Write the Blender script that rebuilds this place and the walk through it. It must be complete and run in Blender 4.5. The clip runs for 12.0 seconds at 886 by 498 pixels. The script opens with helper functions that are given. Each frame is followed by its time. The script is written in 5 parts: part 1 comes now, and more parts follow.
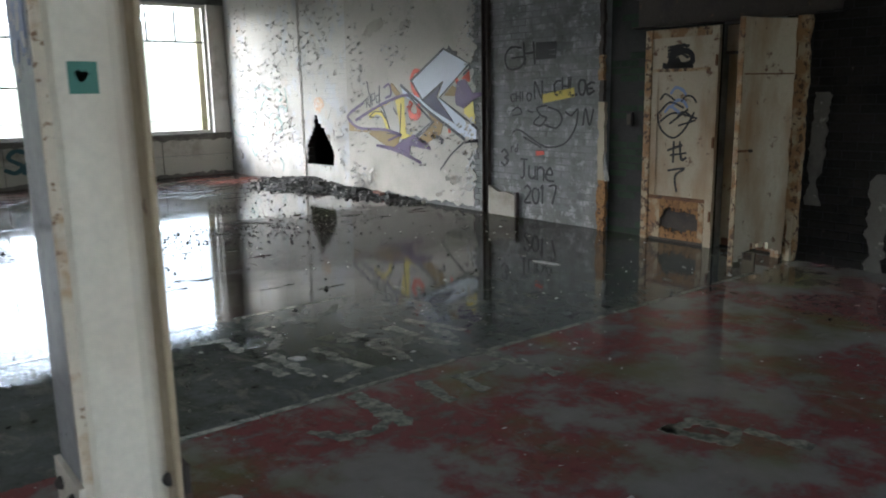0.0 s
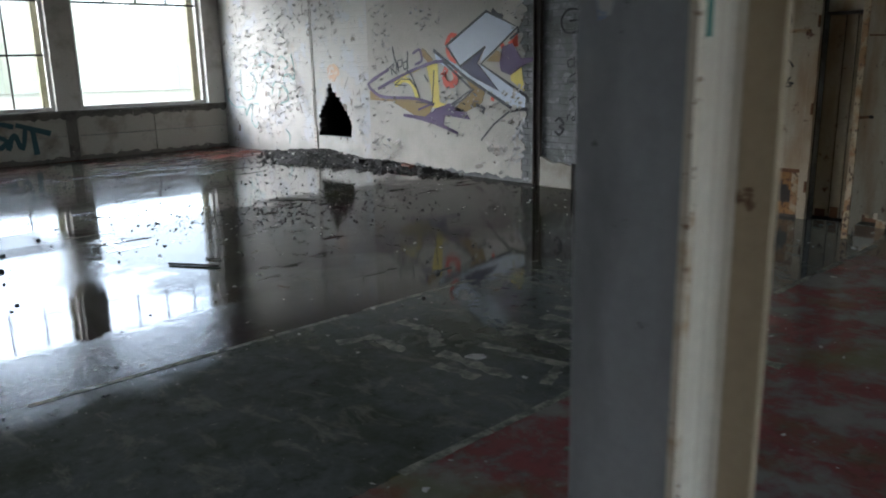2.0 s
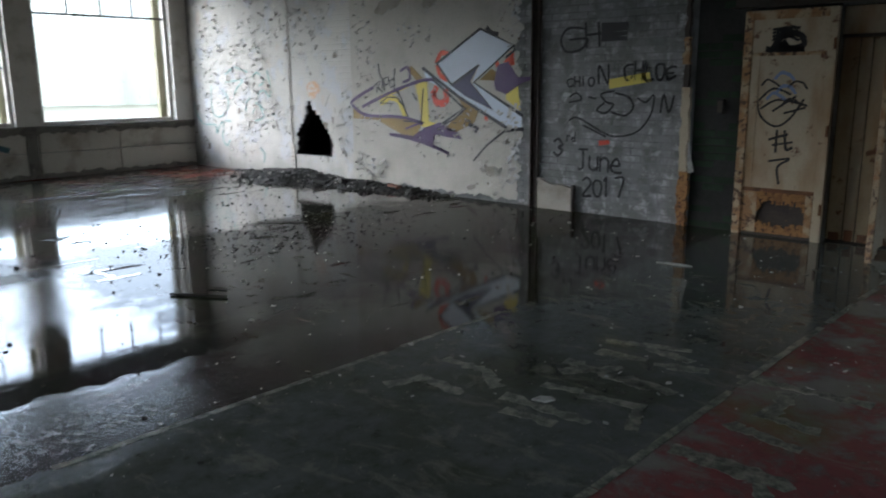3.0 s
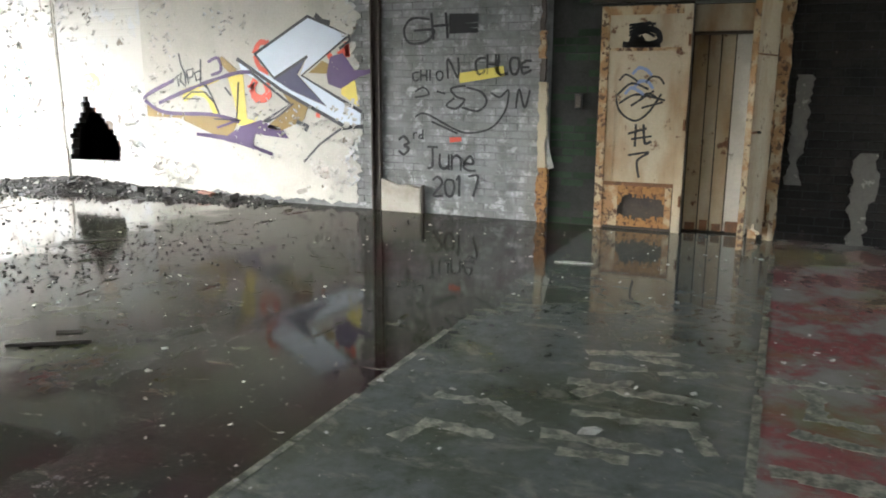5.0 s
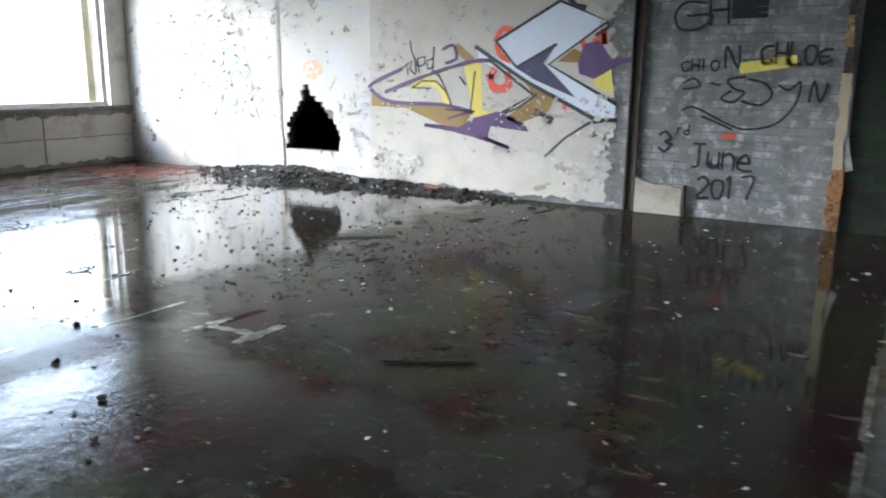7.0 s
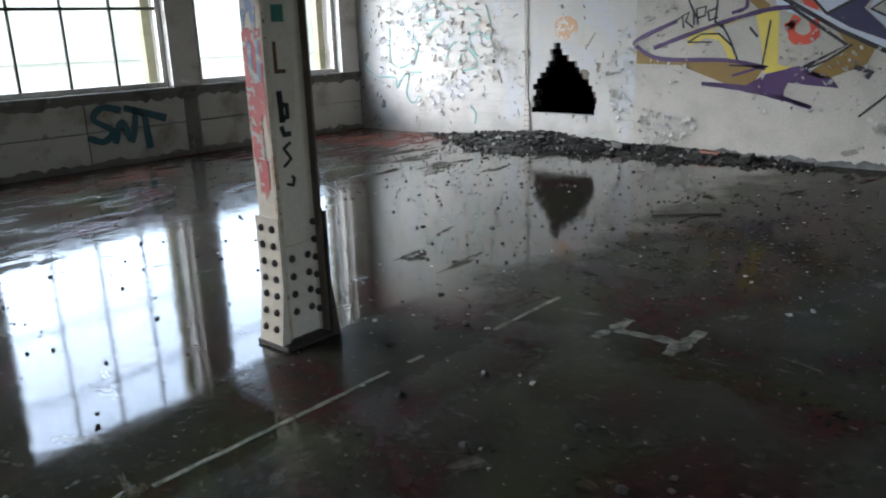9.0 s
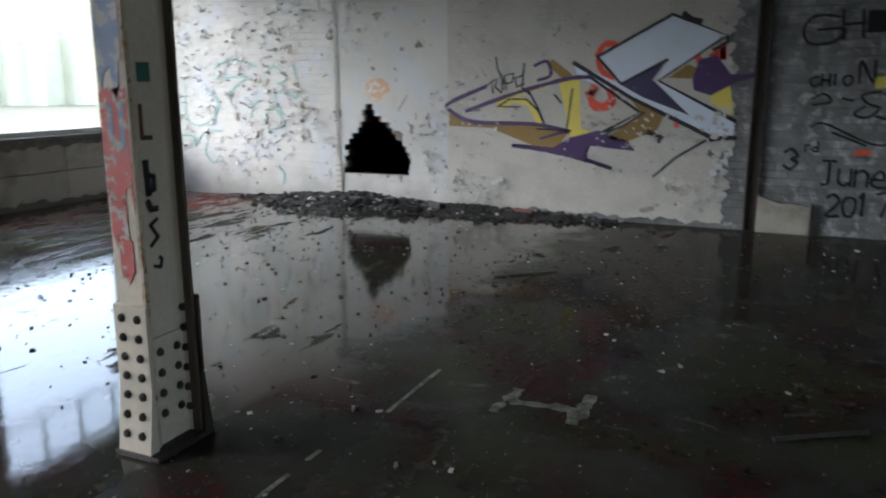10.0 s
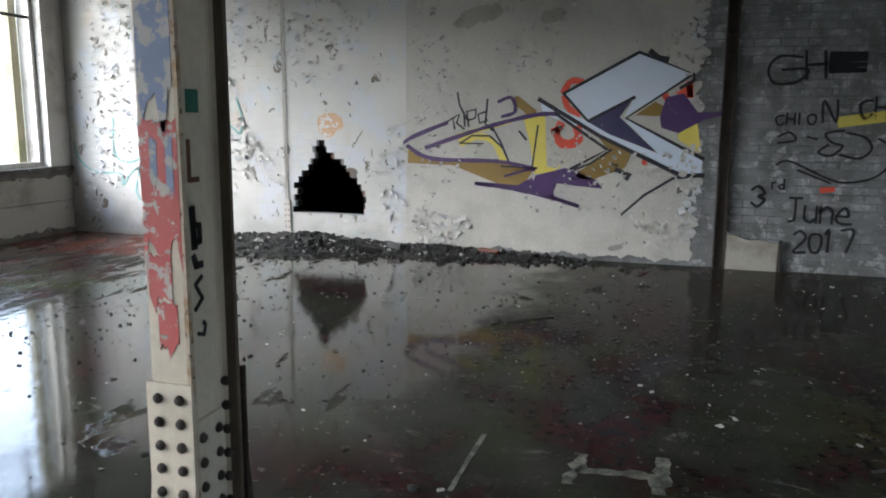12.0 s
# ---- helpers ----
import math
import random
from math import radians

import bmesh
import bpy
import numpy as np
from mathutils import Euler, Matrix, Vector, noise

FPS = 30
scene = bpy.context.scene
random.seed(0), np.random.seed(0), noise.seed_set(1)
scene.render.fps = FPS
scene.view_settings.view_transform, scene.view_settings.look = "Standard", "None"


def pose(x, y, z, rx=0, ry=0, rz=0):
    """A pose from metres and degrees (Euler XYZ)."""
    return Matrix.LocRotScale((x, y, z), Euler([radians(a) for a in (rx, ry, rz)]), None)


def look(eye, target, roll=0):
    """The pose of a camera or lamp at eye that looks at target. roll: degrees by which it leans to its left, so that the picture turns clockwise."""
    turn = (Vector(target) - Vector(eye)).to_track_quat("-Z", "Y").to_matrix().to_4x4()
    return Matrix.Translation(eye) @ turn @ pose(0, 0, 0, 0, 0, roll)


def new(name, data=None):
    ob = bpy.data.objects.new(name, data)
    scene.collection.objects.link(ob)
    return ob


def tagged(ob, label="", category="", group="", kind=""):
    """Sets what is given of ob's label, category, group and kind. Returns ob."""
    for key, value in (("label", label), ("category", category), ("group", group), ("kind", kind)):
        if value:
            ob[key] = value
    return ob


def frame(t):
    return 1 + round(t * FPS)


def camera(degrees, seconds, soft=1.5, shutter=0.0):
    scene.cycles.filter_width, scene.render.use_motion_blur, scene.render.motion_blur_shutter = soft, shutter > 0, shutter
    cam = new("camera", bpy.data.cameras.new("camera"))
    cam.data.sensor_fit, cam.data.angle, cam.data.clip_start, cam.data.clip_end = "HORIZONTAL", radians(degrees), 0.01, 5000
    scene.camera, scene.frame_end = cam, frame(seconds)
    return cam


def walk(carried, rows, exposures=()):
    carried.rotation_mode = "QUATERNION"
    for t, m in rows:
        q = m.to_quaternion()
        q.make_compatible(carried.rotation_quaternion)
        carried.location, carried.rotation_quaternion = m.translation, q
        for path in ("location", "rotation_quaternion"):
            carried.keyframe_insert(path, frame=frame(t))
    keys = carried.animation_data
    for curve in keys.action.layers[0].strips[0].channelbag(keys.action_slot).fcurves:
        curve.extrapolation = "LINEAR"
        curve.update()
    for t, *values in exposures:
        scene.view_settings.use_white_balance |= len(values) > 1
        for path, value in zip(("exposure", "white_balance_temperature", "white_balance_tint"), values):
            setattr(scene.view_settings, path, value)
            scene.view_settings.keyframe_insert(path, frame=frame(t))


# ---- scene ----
cam = camera(59.4, 12.0, soft=1.9, shutter=0.4)
METRES, EYE, TILT, LEAN, TURN = 8.0, 1.485, -0.66, 0.82, -39.0
ROWS = [
    (0.0, 0.0, 0.0, 0.0, -0.03, -10.6, 0.17),
    (0.5, -0.0446, 0.0129, -0.001, -1.45, -11.03, 1.66),
    (1.0, -0.0827, 0.0332, -0.0043, 1.55, -12.75, 0.3),
    (1.5, -0.1239, 0.0577, -0.0039, 0.68, -12.5, -0.47),
    (2.0, -0.1603, 0.0704, -0.0034, -4.38, -12.8, 0.4),
    (2.5, -0.1945, 0.0997, -0.0033, -4.58, -12.84, 0.47),
    (3.0, -0.2248, 0.1198, -0.0034, -8.17, -11.5, -0.19),
    (3.5, -0.2547, 0.1433, -0.0043, -14.9, -11.51, -0.3),
    (5.5, -0.3705, 0.2829, -0.0181, -28.29, -10.93, -0.68),
    (6.0, -0.4101, 0.3125, -0.0176, -25.01, -10.75, -0.14),
    (6.5, -0.4435, 0.3543, -0.0184, -20.2, -12.15, 0.97),
    (7.0, -0.4876, 0.3906, -0.0189, -20.0, -11.95, -1.19),
    (9.0, -0.6337, 0.5099, -0.0136, -10.09, -15.16, 1.09),
    (9.5, -0.6627, 0.5388, -0.0116, -12.35, -13.77, -0.37),
    (10.0, -0.686, 0.5573, -0.0083, -26.71, -11.27, -0.31),
    (10.5, -0.7016, 0.5973, -0.0097, -30.06, -11.73, 2.09),
    (11.0, -0.7204, 0.6282, -0.0097, -32.46, -9.91, -1.08),
    (11.5, -0.7276, 0.6358, -0.0097, -33.86, -9.17, -1.12),
    (12.0, -0.735, 0.6426, -0.0094, -34.22, -8.6, -0.68),
]
STOPS = [(0.0, -0.85, 5900), (1.0, -0.85, 5850), (1.5, -1.0, 5800), (2.5, -1.5, 5720), (3.2, -1.5, 5720), (3.7, -1.35, 5820), (5.3, 0.6, 6250), (5.7, 0.55, 6250), (6.5, 0.1, 5800), (7.2, -0.2, 5680), (8.8, -1.25, 5700), (9.5, -1.4, 5680), (10.0, -1.6, 5720), (10.5, -1.5, 5780), (11.0, -1.25, 5780), (12.0, -1.1, 5800)]
EXPOSURES = [(t, s, float(k), 8.0) for t, s, k in STOPS]
walk(cam, [(t, pose(0, 0, EYE, TILT, LEAN, TURN) @ pose(METRES * x, METRES * y, METRES * z, 90 + pitch, roll, yaw)) for t, x, y, z, yaw, pitch, roll in ROWS], EXPOSURES)

# ---------- world and light: an overcast winter sky ----------
world = bpy.data.worlds.new("overcast_sky")
scene.world = world
world.use_nodes = True
wn, wl = world.node_tree.nodes, world.node_tree.links
bg = wn["Background"]
sky = wn.new("ShaderNodeTexSky")
sky.sky_type, sky.sun_disc = "NISHITA", False
sky.sun_elevation, sky.sun_rotation = radians(28), radians(-35)
sky.air_density, sky.dust_density = 1.0, 1.5
hs = wn.new("ShaderNodeHueSaturation")
hs.inputs["Saturation"].default_value = 0.45
wl.new(sky.outputs[0], hs.inputs["Color"])
wl.new(hs.outputs[0], bg.inputs["Color"])
bg.inputs["Strength"].default_value = 4.0
sun = new("sun", bpy.data.lights.new("sun", "SUN"))
sun.data.energy, sun.data.angle, sun.data.color = 0.5, radians(25), (1.0, 0.97, 0.93)
sun.matrix_world = look((-6, 30, 16), (0, 8, 0))

# ---------- materials ----------
def mix_colour(nt, fac, a, b):
    n = nt.nodes.new("ShaderNodeMix")
    n.data_type = "RGBA"
    for sock, v in ((n.inputs[0], fac), (n.inputs[6], a), (n.inputs[7], b)):
        if isinstance(v, bpy.types.NodeSocket):
            nt.links.new(v, sock)
        elif isinstance(v, (int, float)):
            sock.default_value = v
        else:
            sock.default_value = (*v, 1)
    return n.outputs[2]


def maths(nt, op, a, b=0.0, c=None):
    n = nt.nodes.new("ShaderNodeMath")
    n.operation = op
    for i, v in enumerate((a, b) if c is None else (a, b, c)):
        if isinstance(v, bpy.types.NodeSocket):
            nt.links.new(v, n.inputs[i])
        else:
            n.inputs[i].default_value = v
    return n.outputs[0]


def ramp(nt, v, lo, hi, a=0.0, b=1.0):
    n = nt.nodes.new("ShaderNodeMapRange")
    nt.links.new(v, n.inputs[0])
    for i, x in enumerate((lo, hi, a, b)):
        n.inputs[1 + i].default_value = x
    return n.outputs[0]


def noise_tex(nt, scale, detail=4.0, where=None, rough=0.55, stretch=(1, 1, 1), distort=0.0):
    if where is None:
        where = nt.nodes.new("ShaderNodeNewGeometry").outputs["Position"]
    m = nt.nodes.new("ShaderNodeMapping")
    m.inputs["Scale"].default_value = stretch
    nt.links.new(where, m.inputs[0])
    n = nt.nodes.new("ShaderNodeTexNoise")
    n.inputs["Scale"].default_value, n.inputs["Detail"].default_value, n.inputs["Roughness"].default_value = scale, detail, rough
    n.inputs["Distortion"].default_value = distort
    nt.links.new(m.outputs[0], n.inputs["Vector"])
    return n.outputs[0]


def material(name):
    m = bpy.data.materials.new(name)
    m.use_nodes = True
    return m, m.node_tree, m.node_tree.nodes["Principled BSDF"]


def add_bump(nt, b, height, strength=0.4, distance=0.01, sock="Normal"):
    n = nt.nodes.new("ShaderNodeBump")
    n.inputs["Strength"].default_value, n.inputs["Distance"].default_value = strength, distance
    nt.links.new(height, n.inputs["Height"])
    nt.links.new(n.outputs[0], b.inputs[sock])


def worn(name, base, stain, patch=None, scale=2.5, rough=0.75, fine=40.0, bump=0.4, stain_at=(0.5, 0.68), patch_at=(0.62, 0.66), vary=0.0, metal=0.0, stretch=(1, 1, 1), spec=0.4):
    """Base colour with soft stains, sharp patches where it has flaked, grain and relief."""
    m, nt, b = material(name)
    big = noise_tex(nt, scale, 6, stretch=stretch)
    grain = noise_tex(nt, fine, 5)
    col = mix_colour(nt, ramp(nt, big, *stain_at), base, stain)
    height = grain
    if patch:
        edge = noise_tex(nt, scale * 2.3, 8, rough=0.65)
        mask = ramp(nt, edge, *patch_at)
        col = mix_colour(nt, mask, col, patch)
        height = maths(nt, "SUBTRACT", maths(nt, "MULTIPLY", grain, 0.5), mask)
    col = mix_colour(nt, ramp(nt, grain, 0.3, 0.7, 0.0, 0.25), col, [c * 0.55 for c in base])
    if vary:
        info = nt.nodes.new("ShaderNodeObjectInfo")
        col = mix_colour(nt, maths(nt, "MULTIPLY", info.outputs["Random"], vary), col, stain)
    nt.links.new(col, b.inputs["Base Color"])
    b.inputs["Metallic"].default_value = metal
    b.inputs["Specular IOR Level"].default_value = spec
    nt.links.new(ramp(nt, grain, 0.2, 0.8, rough - 0.12, min(1, rough + 0.12)), b.inputs["Roughness"])
    add_bump(nt, b, height, bump, 0.006)
    return m


def plain(name, col, rough=0.6, metal=0.0):
    m, nt, b = material(name)
    g = noise_tex(nt, 30, 5)
    nt.links.new(mix_colour(nt, ramp(nt, g, 0.35, 0.7, 0, 0.4), col, [c * 0.6 for c in col]), b.inputs["Base Color"])
    b.inputs["Roughness"].default_value, b.inputs["Metallic"].default_value = rough, metal
    add_bump(nt, b, g, 0.2, 0.004)
    return m


def paint(name, col, wear=0.62, through_col=(0.62, 0.6, 0.55), feather=0.03):
    """Sprayed or brushed paint that has flaked in spots."""
    m, nt, b = material(name)
    n = noise_tex(nt, 14, 8, rough=0.7)
    soft = noise_tex(nt, 3, 3)
    c = mix_colour(nt, ramp(nt, soft, 0.35, 0.7, 0, 0.35), col, [min(1, x * 0.7 + 0.05) for x in col])
    nt.links.new(mix_colour(nt, ramp(nt, n, wear, wear + feather), c, through_col), b.inputs["Base Color"])
    b.inputs["Roughness"].default_value = 0.6
    add_bump(nt, b, n, 0.2, 0.003)
    return m


def wall_coords(nt):
    """(y, z) of the east wall as a plane texture."""
    g = nt.nodes.new("ShaderNodeNewGeometry")
    s = nt.nodes.new("ShaderNodeSeparateXYZ")
    nt.links.new(g.outputs["Position"], s.inputs[0])
    c = nt.nodes.new("ShaderNodeCombineXYZ")
    nt.links.new(s.outputs[1], c.inputs[0])
    nt.links.new(s.outputs[2], c.inputs[1])
    return c.outputs[0], s


def brick_tex(nt, vec, mortar=0.012):
    t = nt.nodes.new("ShaderNodeTexBrick")
    t.inputs["Scale"].default_value = 1.0
    t.inputs["Brick Width"].default_value, t.inputs["Row Height"].default_value = 0.235, 0.08
    t.inputs["Mortar Size"].default_value, t.inputs["Mortar Smooth"].default_value = mortar, 0.6
    t.inputs["Color1"].default_value = (1, 1, 1, 1)
    t.inputs["Color2"].default_value = (0.8, 0.8, 0.8, 1)
    t.inputs["Mortar"].default_value = (0.3, 0.3, 0.3, 1)
    nt.links.new(vec, t.inputs["Vector"])
    return t.outputs["Color"]


def white_wall():
    """Old white paint on brick: bluish older coats, brown holes where it has flaked, courses telling through."""
    m, nt, b = material("flaking_white_paint")
    vec, sep = wall_coords(nt)
    br = brick_tex(nt, vec)
    big = noise_tex(nt, 1.1, 5)
    old = noise_tex(nt, 2.6, 8, rough=0.68)
    flake = noise_tex(nt, 7.5, 9, rough=0.62, stretch=(1, 1, 0.7), distort=0.6)
    grain = noise_tex(nt, 60, 4)
    col = mix_colour(nt, ramp(nt, big, 0.35, 0.7), (0.56, 0.54, 0.50), (0.46, 0.45, 0.42))
    col = mix_colour(nt, ramp(nt, old, 0.52, 0.60, 0, 0.7), col, (0.50, 0.52, 0.56))
    warm = noise_tex(nt, 1.7, 6, stretch=(1, 1.3, 1), distort=0.4)
    col = mix_colour(nt, ramp(nt, warm, 0.62, 0.72, 0, 0.5), col, (0.52, 0.40, 0.29))
    pit = ramp(nt, flake, 0.63, 0.645)
    col = mix_colour(nt, pit, col, (0.16, 0.13, 0.10))
    soot = noise_tex(nt, 3.5, 6)
    up = ramp(nt, maths(nt, "ADD", sep.outputs[2], maths(nt, "MULTIPLY", soot, 0.9)), 0.5, 0.8, 0.55, 0)
    col = mix_colour(nt, up, col, (0.30, 0.29, 0.25))
    nt.links.new(col, b.inputs["Base Color"])
    b.inputs["Roughness"].default_value = 0.7
    h = maths(nt, "ADD", maths(nt, "MULTIPLY", br, 0.35), maths(nt, "MULTIPLY", grain, 0.12))
    h = maths(nt, "SUBTRACT", h, maths(nt, "MULTIPLY", pit, 0.8))
    h = maths(nt, "ADD", h, maths(nt, "MULTIPLY", ramp(nt, old, 0.53, 0.56), -0.4))
    add_bump(nt, b, h, 0.55, 0.010)
    return m


def wet_floor(name="wet_painted_concrete"):
    """Painted concrete under a film of rain water: red and slate paint worn through, silt, algae, ponded areas."""
    m, nt, b = material(name)
    g = nt.nodes.new("ShaderNodeNewGeometry").outputs["Position"]
    sep = nt.nodes.new("ShaderNodeSeparateXYZ")
    nt.links.new(g, sep.inputs[0])
    X, Y = sep.outputs[0], sep.outputs[1]
    big = noise_tex(nt, 0.55, 5)
    mid = noise_tex(nt, 1.6, 7, rough=0.62)
    fine = noise_tex(nt, 9, 8, rough=0.7)
    grain = noise_tex(nt, 70, 4)
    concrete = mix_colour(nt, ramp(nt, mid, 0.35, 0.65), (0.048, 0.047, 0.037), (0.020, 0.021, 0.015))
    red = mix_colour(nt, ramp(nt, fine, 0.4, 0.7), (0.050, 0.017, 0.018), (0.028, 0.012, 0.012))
    # south bay copies of red and concrete, lightened for the brighter light there
    south_lit_red = mix_colour(nt, ramp(nt, fine, 0.4, 0.7), (0.235, 0.066, 0.066), (0.165, 0.060, 0.058))
    south_lit_grey = mix_colour(nt, ramp(nt, mid, 0.35, 0.65), (0.25, 0.235, 0.215), (0.14, 0.135, 0.115))
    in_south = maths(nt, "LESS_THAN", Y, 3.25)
    red = mix_colour(nt, in_south, red, south_lit_red)
    concrete = mix_colour(nt, in_south, concrete, south_lit_grey)
    slate = mix_colour(nt, ramp(nt, fine, 0.4, 0.7), (0.118, 0.128, 0.120), (0.072, 0.080, 0.063))
    edge = maths(nt, "MULTIPLY", maths(nt, "SUBTRACT", fine, 0.5), 0.12)
    Yw = maths(nt, "ADD", Y, edge)
    lane = maths(nt, "MULTIPLY", maths(nt, "GREATER_THAN", Yw, 3.25), maths(nt, "LESS_THAN", Yw, 4.9))
    south = maths(nt, "LESS_THAN", Yw, 3.25)
    # red paint: bold in the south bay, worn thin in the north
    red_on = maths(nt, "MULTIPLY", maths(nt, "SUBTRACT", 1.0, lane), ramp(nt, maths(nt, "ADD", mid, maths(nt, "MULTIPLY", south, 0.06)), 0.50, 0.58))
    red_on = maths(nt, "MULTIPLY", red_on, ramp(nt, fine, 0.66, 0.5))
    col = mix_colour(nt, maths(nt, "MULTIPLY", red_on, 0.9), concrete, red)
    col = mix_colour(nt, maths(nt, "MULTIPLY", lane, ramp(nt, fine, 0.76, 0.58)), col, slate)
    far_red = maths(nt, "MULTIPLY", ramp(nt, maths(nt, "ADD", X, edge), 5.2, 5.5), ramp(nt, maths(nt, "ADD", Y, edge), 12.7, 13.0))
    far_red = maths(nt, "MAXIMUM", far_red, maths(nt, "MULTIPLY", ramp(nt, maths(nt, "ADD", Y, edge), 13.7, 14.0), ramp(nt, mid, 0.45, 0.55)))
    col = mix_colour(nt, maths(nt, "MULTIPLY", far_red, 0.6), col, (0.17, 0.06, 0.045))
    groove = maths(nt, "MULTIPLY", ramp(nt, Yw, 4.92, 4.94), ramp(nt, Yw, 5.16, 5.10))
    col = mix_colour(nt, maths(nt, "MULTIPLY", groove, 0.85), col, (0.028, 0.012, 0.014))
    # algae, again with a lightened copy for the brighter south bay
    algae = noise_tex(nt, 1.1, 6, stretch=(1.3, 1, 1))
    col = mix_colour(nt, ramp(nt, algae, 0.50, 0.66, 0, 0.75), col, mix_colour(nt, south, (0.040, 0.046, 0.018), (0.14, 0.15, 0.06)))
    chalk = noise_tex(nt, 4.2, 9, rough=0.72, distort=0.6, stretch=(1.5, 0.8, 1))
    worn_lane = maths(nt, "ADD", chalk, maths(nt, "MULTIPLY", maths(nt, "ADD", lane, south), 0.065))
    col = mix_colour(nt, ramp(nt, worn_lane, 0.60, 0.70, 0, 0.6), col, (0.22, 0.215, 0.175))
    speck = noise_tex(nt, 26, 3, rough=0.8)
    col = mix_colour(nt, ramp(nt, speck, 0.655, 0.70, 0, 0.9), col, (0.32, 0.30, 0.26))
    grit = noise_tex(nt, 17, 5, rough=0.75)
    silt = maths(nt, "MULTIPLY", ramp(nt, grit, 0.53, 0.60), ramp(nt, mid, 0.42, 0.58))
    silt = maths(nt, "MULTIPLY", silt, ramp(nt, Y, 4.9, 5.1, 0.2, 1.0))
    col = mix_colour(nt, silt, col, (0.014, 0.013, 0.011))
    nt.links.new(col, b.inputs["Base Color"])
    b.inputs["Roughness"].default_value = 0.7
    b.inputs["Specular IOR Level"].default_value = 0.0
    b.inputs["IOR"].default_value = 1.33
    add_bump(nt, b, maths(nt, "ADD", fine, maths(nt, "MULTIPLY", grain, 0.3)), 0.3, 0.006)
    # water film: still ponds, islands of silt that stand out of it, a thin dull film where the floor is higher
    streak = noise_tex(nt, 2.2, 8, rough=0.66, stretch=(0.55, 1.5, 1), distort=0.3)
    wavy = maths(nt, "MULTIPLY", maths(nt, "SUBTRACT", mid, 0.5), 1.6)
    crumble = maths(nt, "MULTIPLY", maths(nt, "SUBTRACT", fine, 0.5), 0.5)
    sx = maths(nt, "ADD", X, maths(nt, "ADD", wavy, crumble))
    sy = maths(nt, "ADD", Y, maths(nt, "MULTIPLY", maths(nt, "ADD", wavy, crumble), 0.45))
    # thin rough film on two low banks west of the walk
    bank = maths(nt, "MULTIPLY", ramp(nt, sx, 1.5, 1.3), maths(nt, "MULTIPLY", ramp(nt, sy, 6.5, 7.0), ramp(nt, Y, 8.5, 8.4)))
    kerb = maths(nt, "MULTIPLY", ramp(nt, sx, 2.2, 0.9), maths(nt, "MULTIPLY", ramp(nt, sy, 4.5, 4.9), ramp(nt, sy, 5.65, 5.55)))
    west = maths(nt, "MAXIMUM", bank, kerb)
    high = maths(nt, "ADD", maths(nt, "MULTIPLY", big, 0.35), maths(nt, "MULTIPLY", streak, 0.75))
    high = maths(nt, "ADD", high, maths(nt, "MULTIPLY", ramp(nt, Y, 10.6, 13.0), 0.10))
    dry = ramp(nt, high, 0.66, 0.69)
    # the worn red floor before the second column drains: its film is thin
    thin = maths(nt, "MULTIPLY", ramp(nt, maths(nt, "ADD", X, wavy), 1.3, 1.6), ramp(nt, maths(nt, "ADD", Y, wavy), 9.0, 8.7))
    thin = maths(nt, "MULTIPLY", thin, ramp(nt, maths(nt, "ADD", Y, wavy), 5.2, 6.2))
    skirt = maths(nt, "MULTIPLY", ramp(nt, sx, 0.25, 0.45), maths(nt, "MULTIPLY", ramp(nt, X, 1.7, 1.3), maths(nt, "MULTIPLY", ramp(nt, sy, 7.9, 8.2), ramp(nt, Y, 9.14, 9.06))))
    thin = maths(nt, "MAXIMUM", thin, skirt)
    b.inputs["Coat IOR"].default_value = 1.5
    wet = maths(nt, "SUBTRACT", 1.0, maths(nt, "MULTIPLY", dry, 0.8))
    nt.links.new(maths(nt, "MULTIPLY", wet, maths(nt, "SUBTRACT", 1.0, maths(nt, "MULTIPLY", thin, 0.6))), b.inputs["Coat Weight"])
    film = maths(nt, "ADD", ramp(nt, maths(nt, "MAXIMUM", dry, silt), 0, 1, 0.03, 0.10), maths(nt, "ADD", maths(nt, "ADD", maths(nt, "MULTIPLY", thin, 0.05), maths(nt, "MULTIPLY", skirt, 0.12)), maths(nt, "ADD", ramp(nt, Y, 8.5, 10.5, 0, 0.045), maths(nt, "MULTIPLY", ramp(nt, streak, 0.42, 0.58, 0.0, 0.10), ramp(nt, Y, 10.3, 12.0, 0.15, 1.0)))))
    nt.links.new(maths(nt, "ADD", film, maths(nt, "ADD", maths(nt, "MULTIPLY", bank, ramp(nt, grit, 0.40, 0.60, 0.07, 0.14)), maths(nt, "MULTIPLY", kerb, ramp(nt, grit, 0.40, 0.60, 0.12, 0.21)))), b.inputs["Coat Roughness"])
    ripple = noise_tex(nt, 9, 2, distort=0.6)
    h = maths(nt, "ADD", maths(nt, "MULTIPLY", ripple, ramp(nt, Y, 8.5, 12.0, 0.10, 0.42)), maths(nt, "MULTIPLY", maths(nt, "MULTIPLY", maths(nt, "ADD", fine, grit), maths(nt, "ADD", maths(nt, "MAXIMUM", dry, maths(nt, "MULTIPLY", west, 0.35)), 0.03)), 1.5))
    add_bump(nt, b, h, 0.28, 0.007, "Coat Normal")
    return m


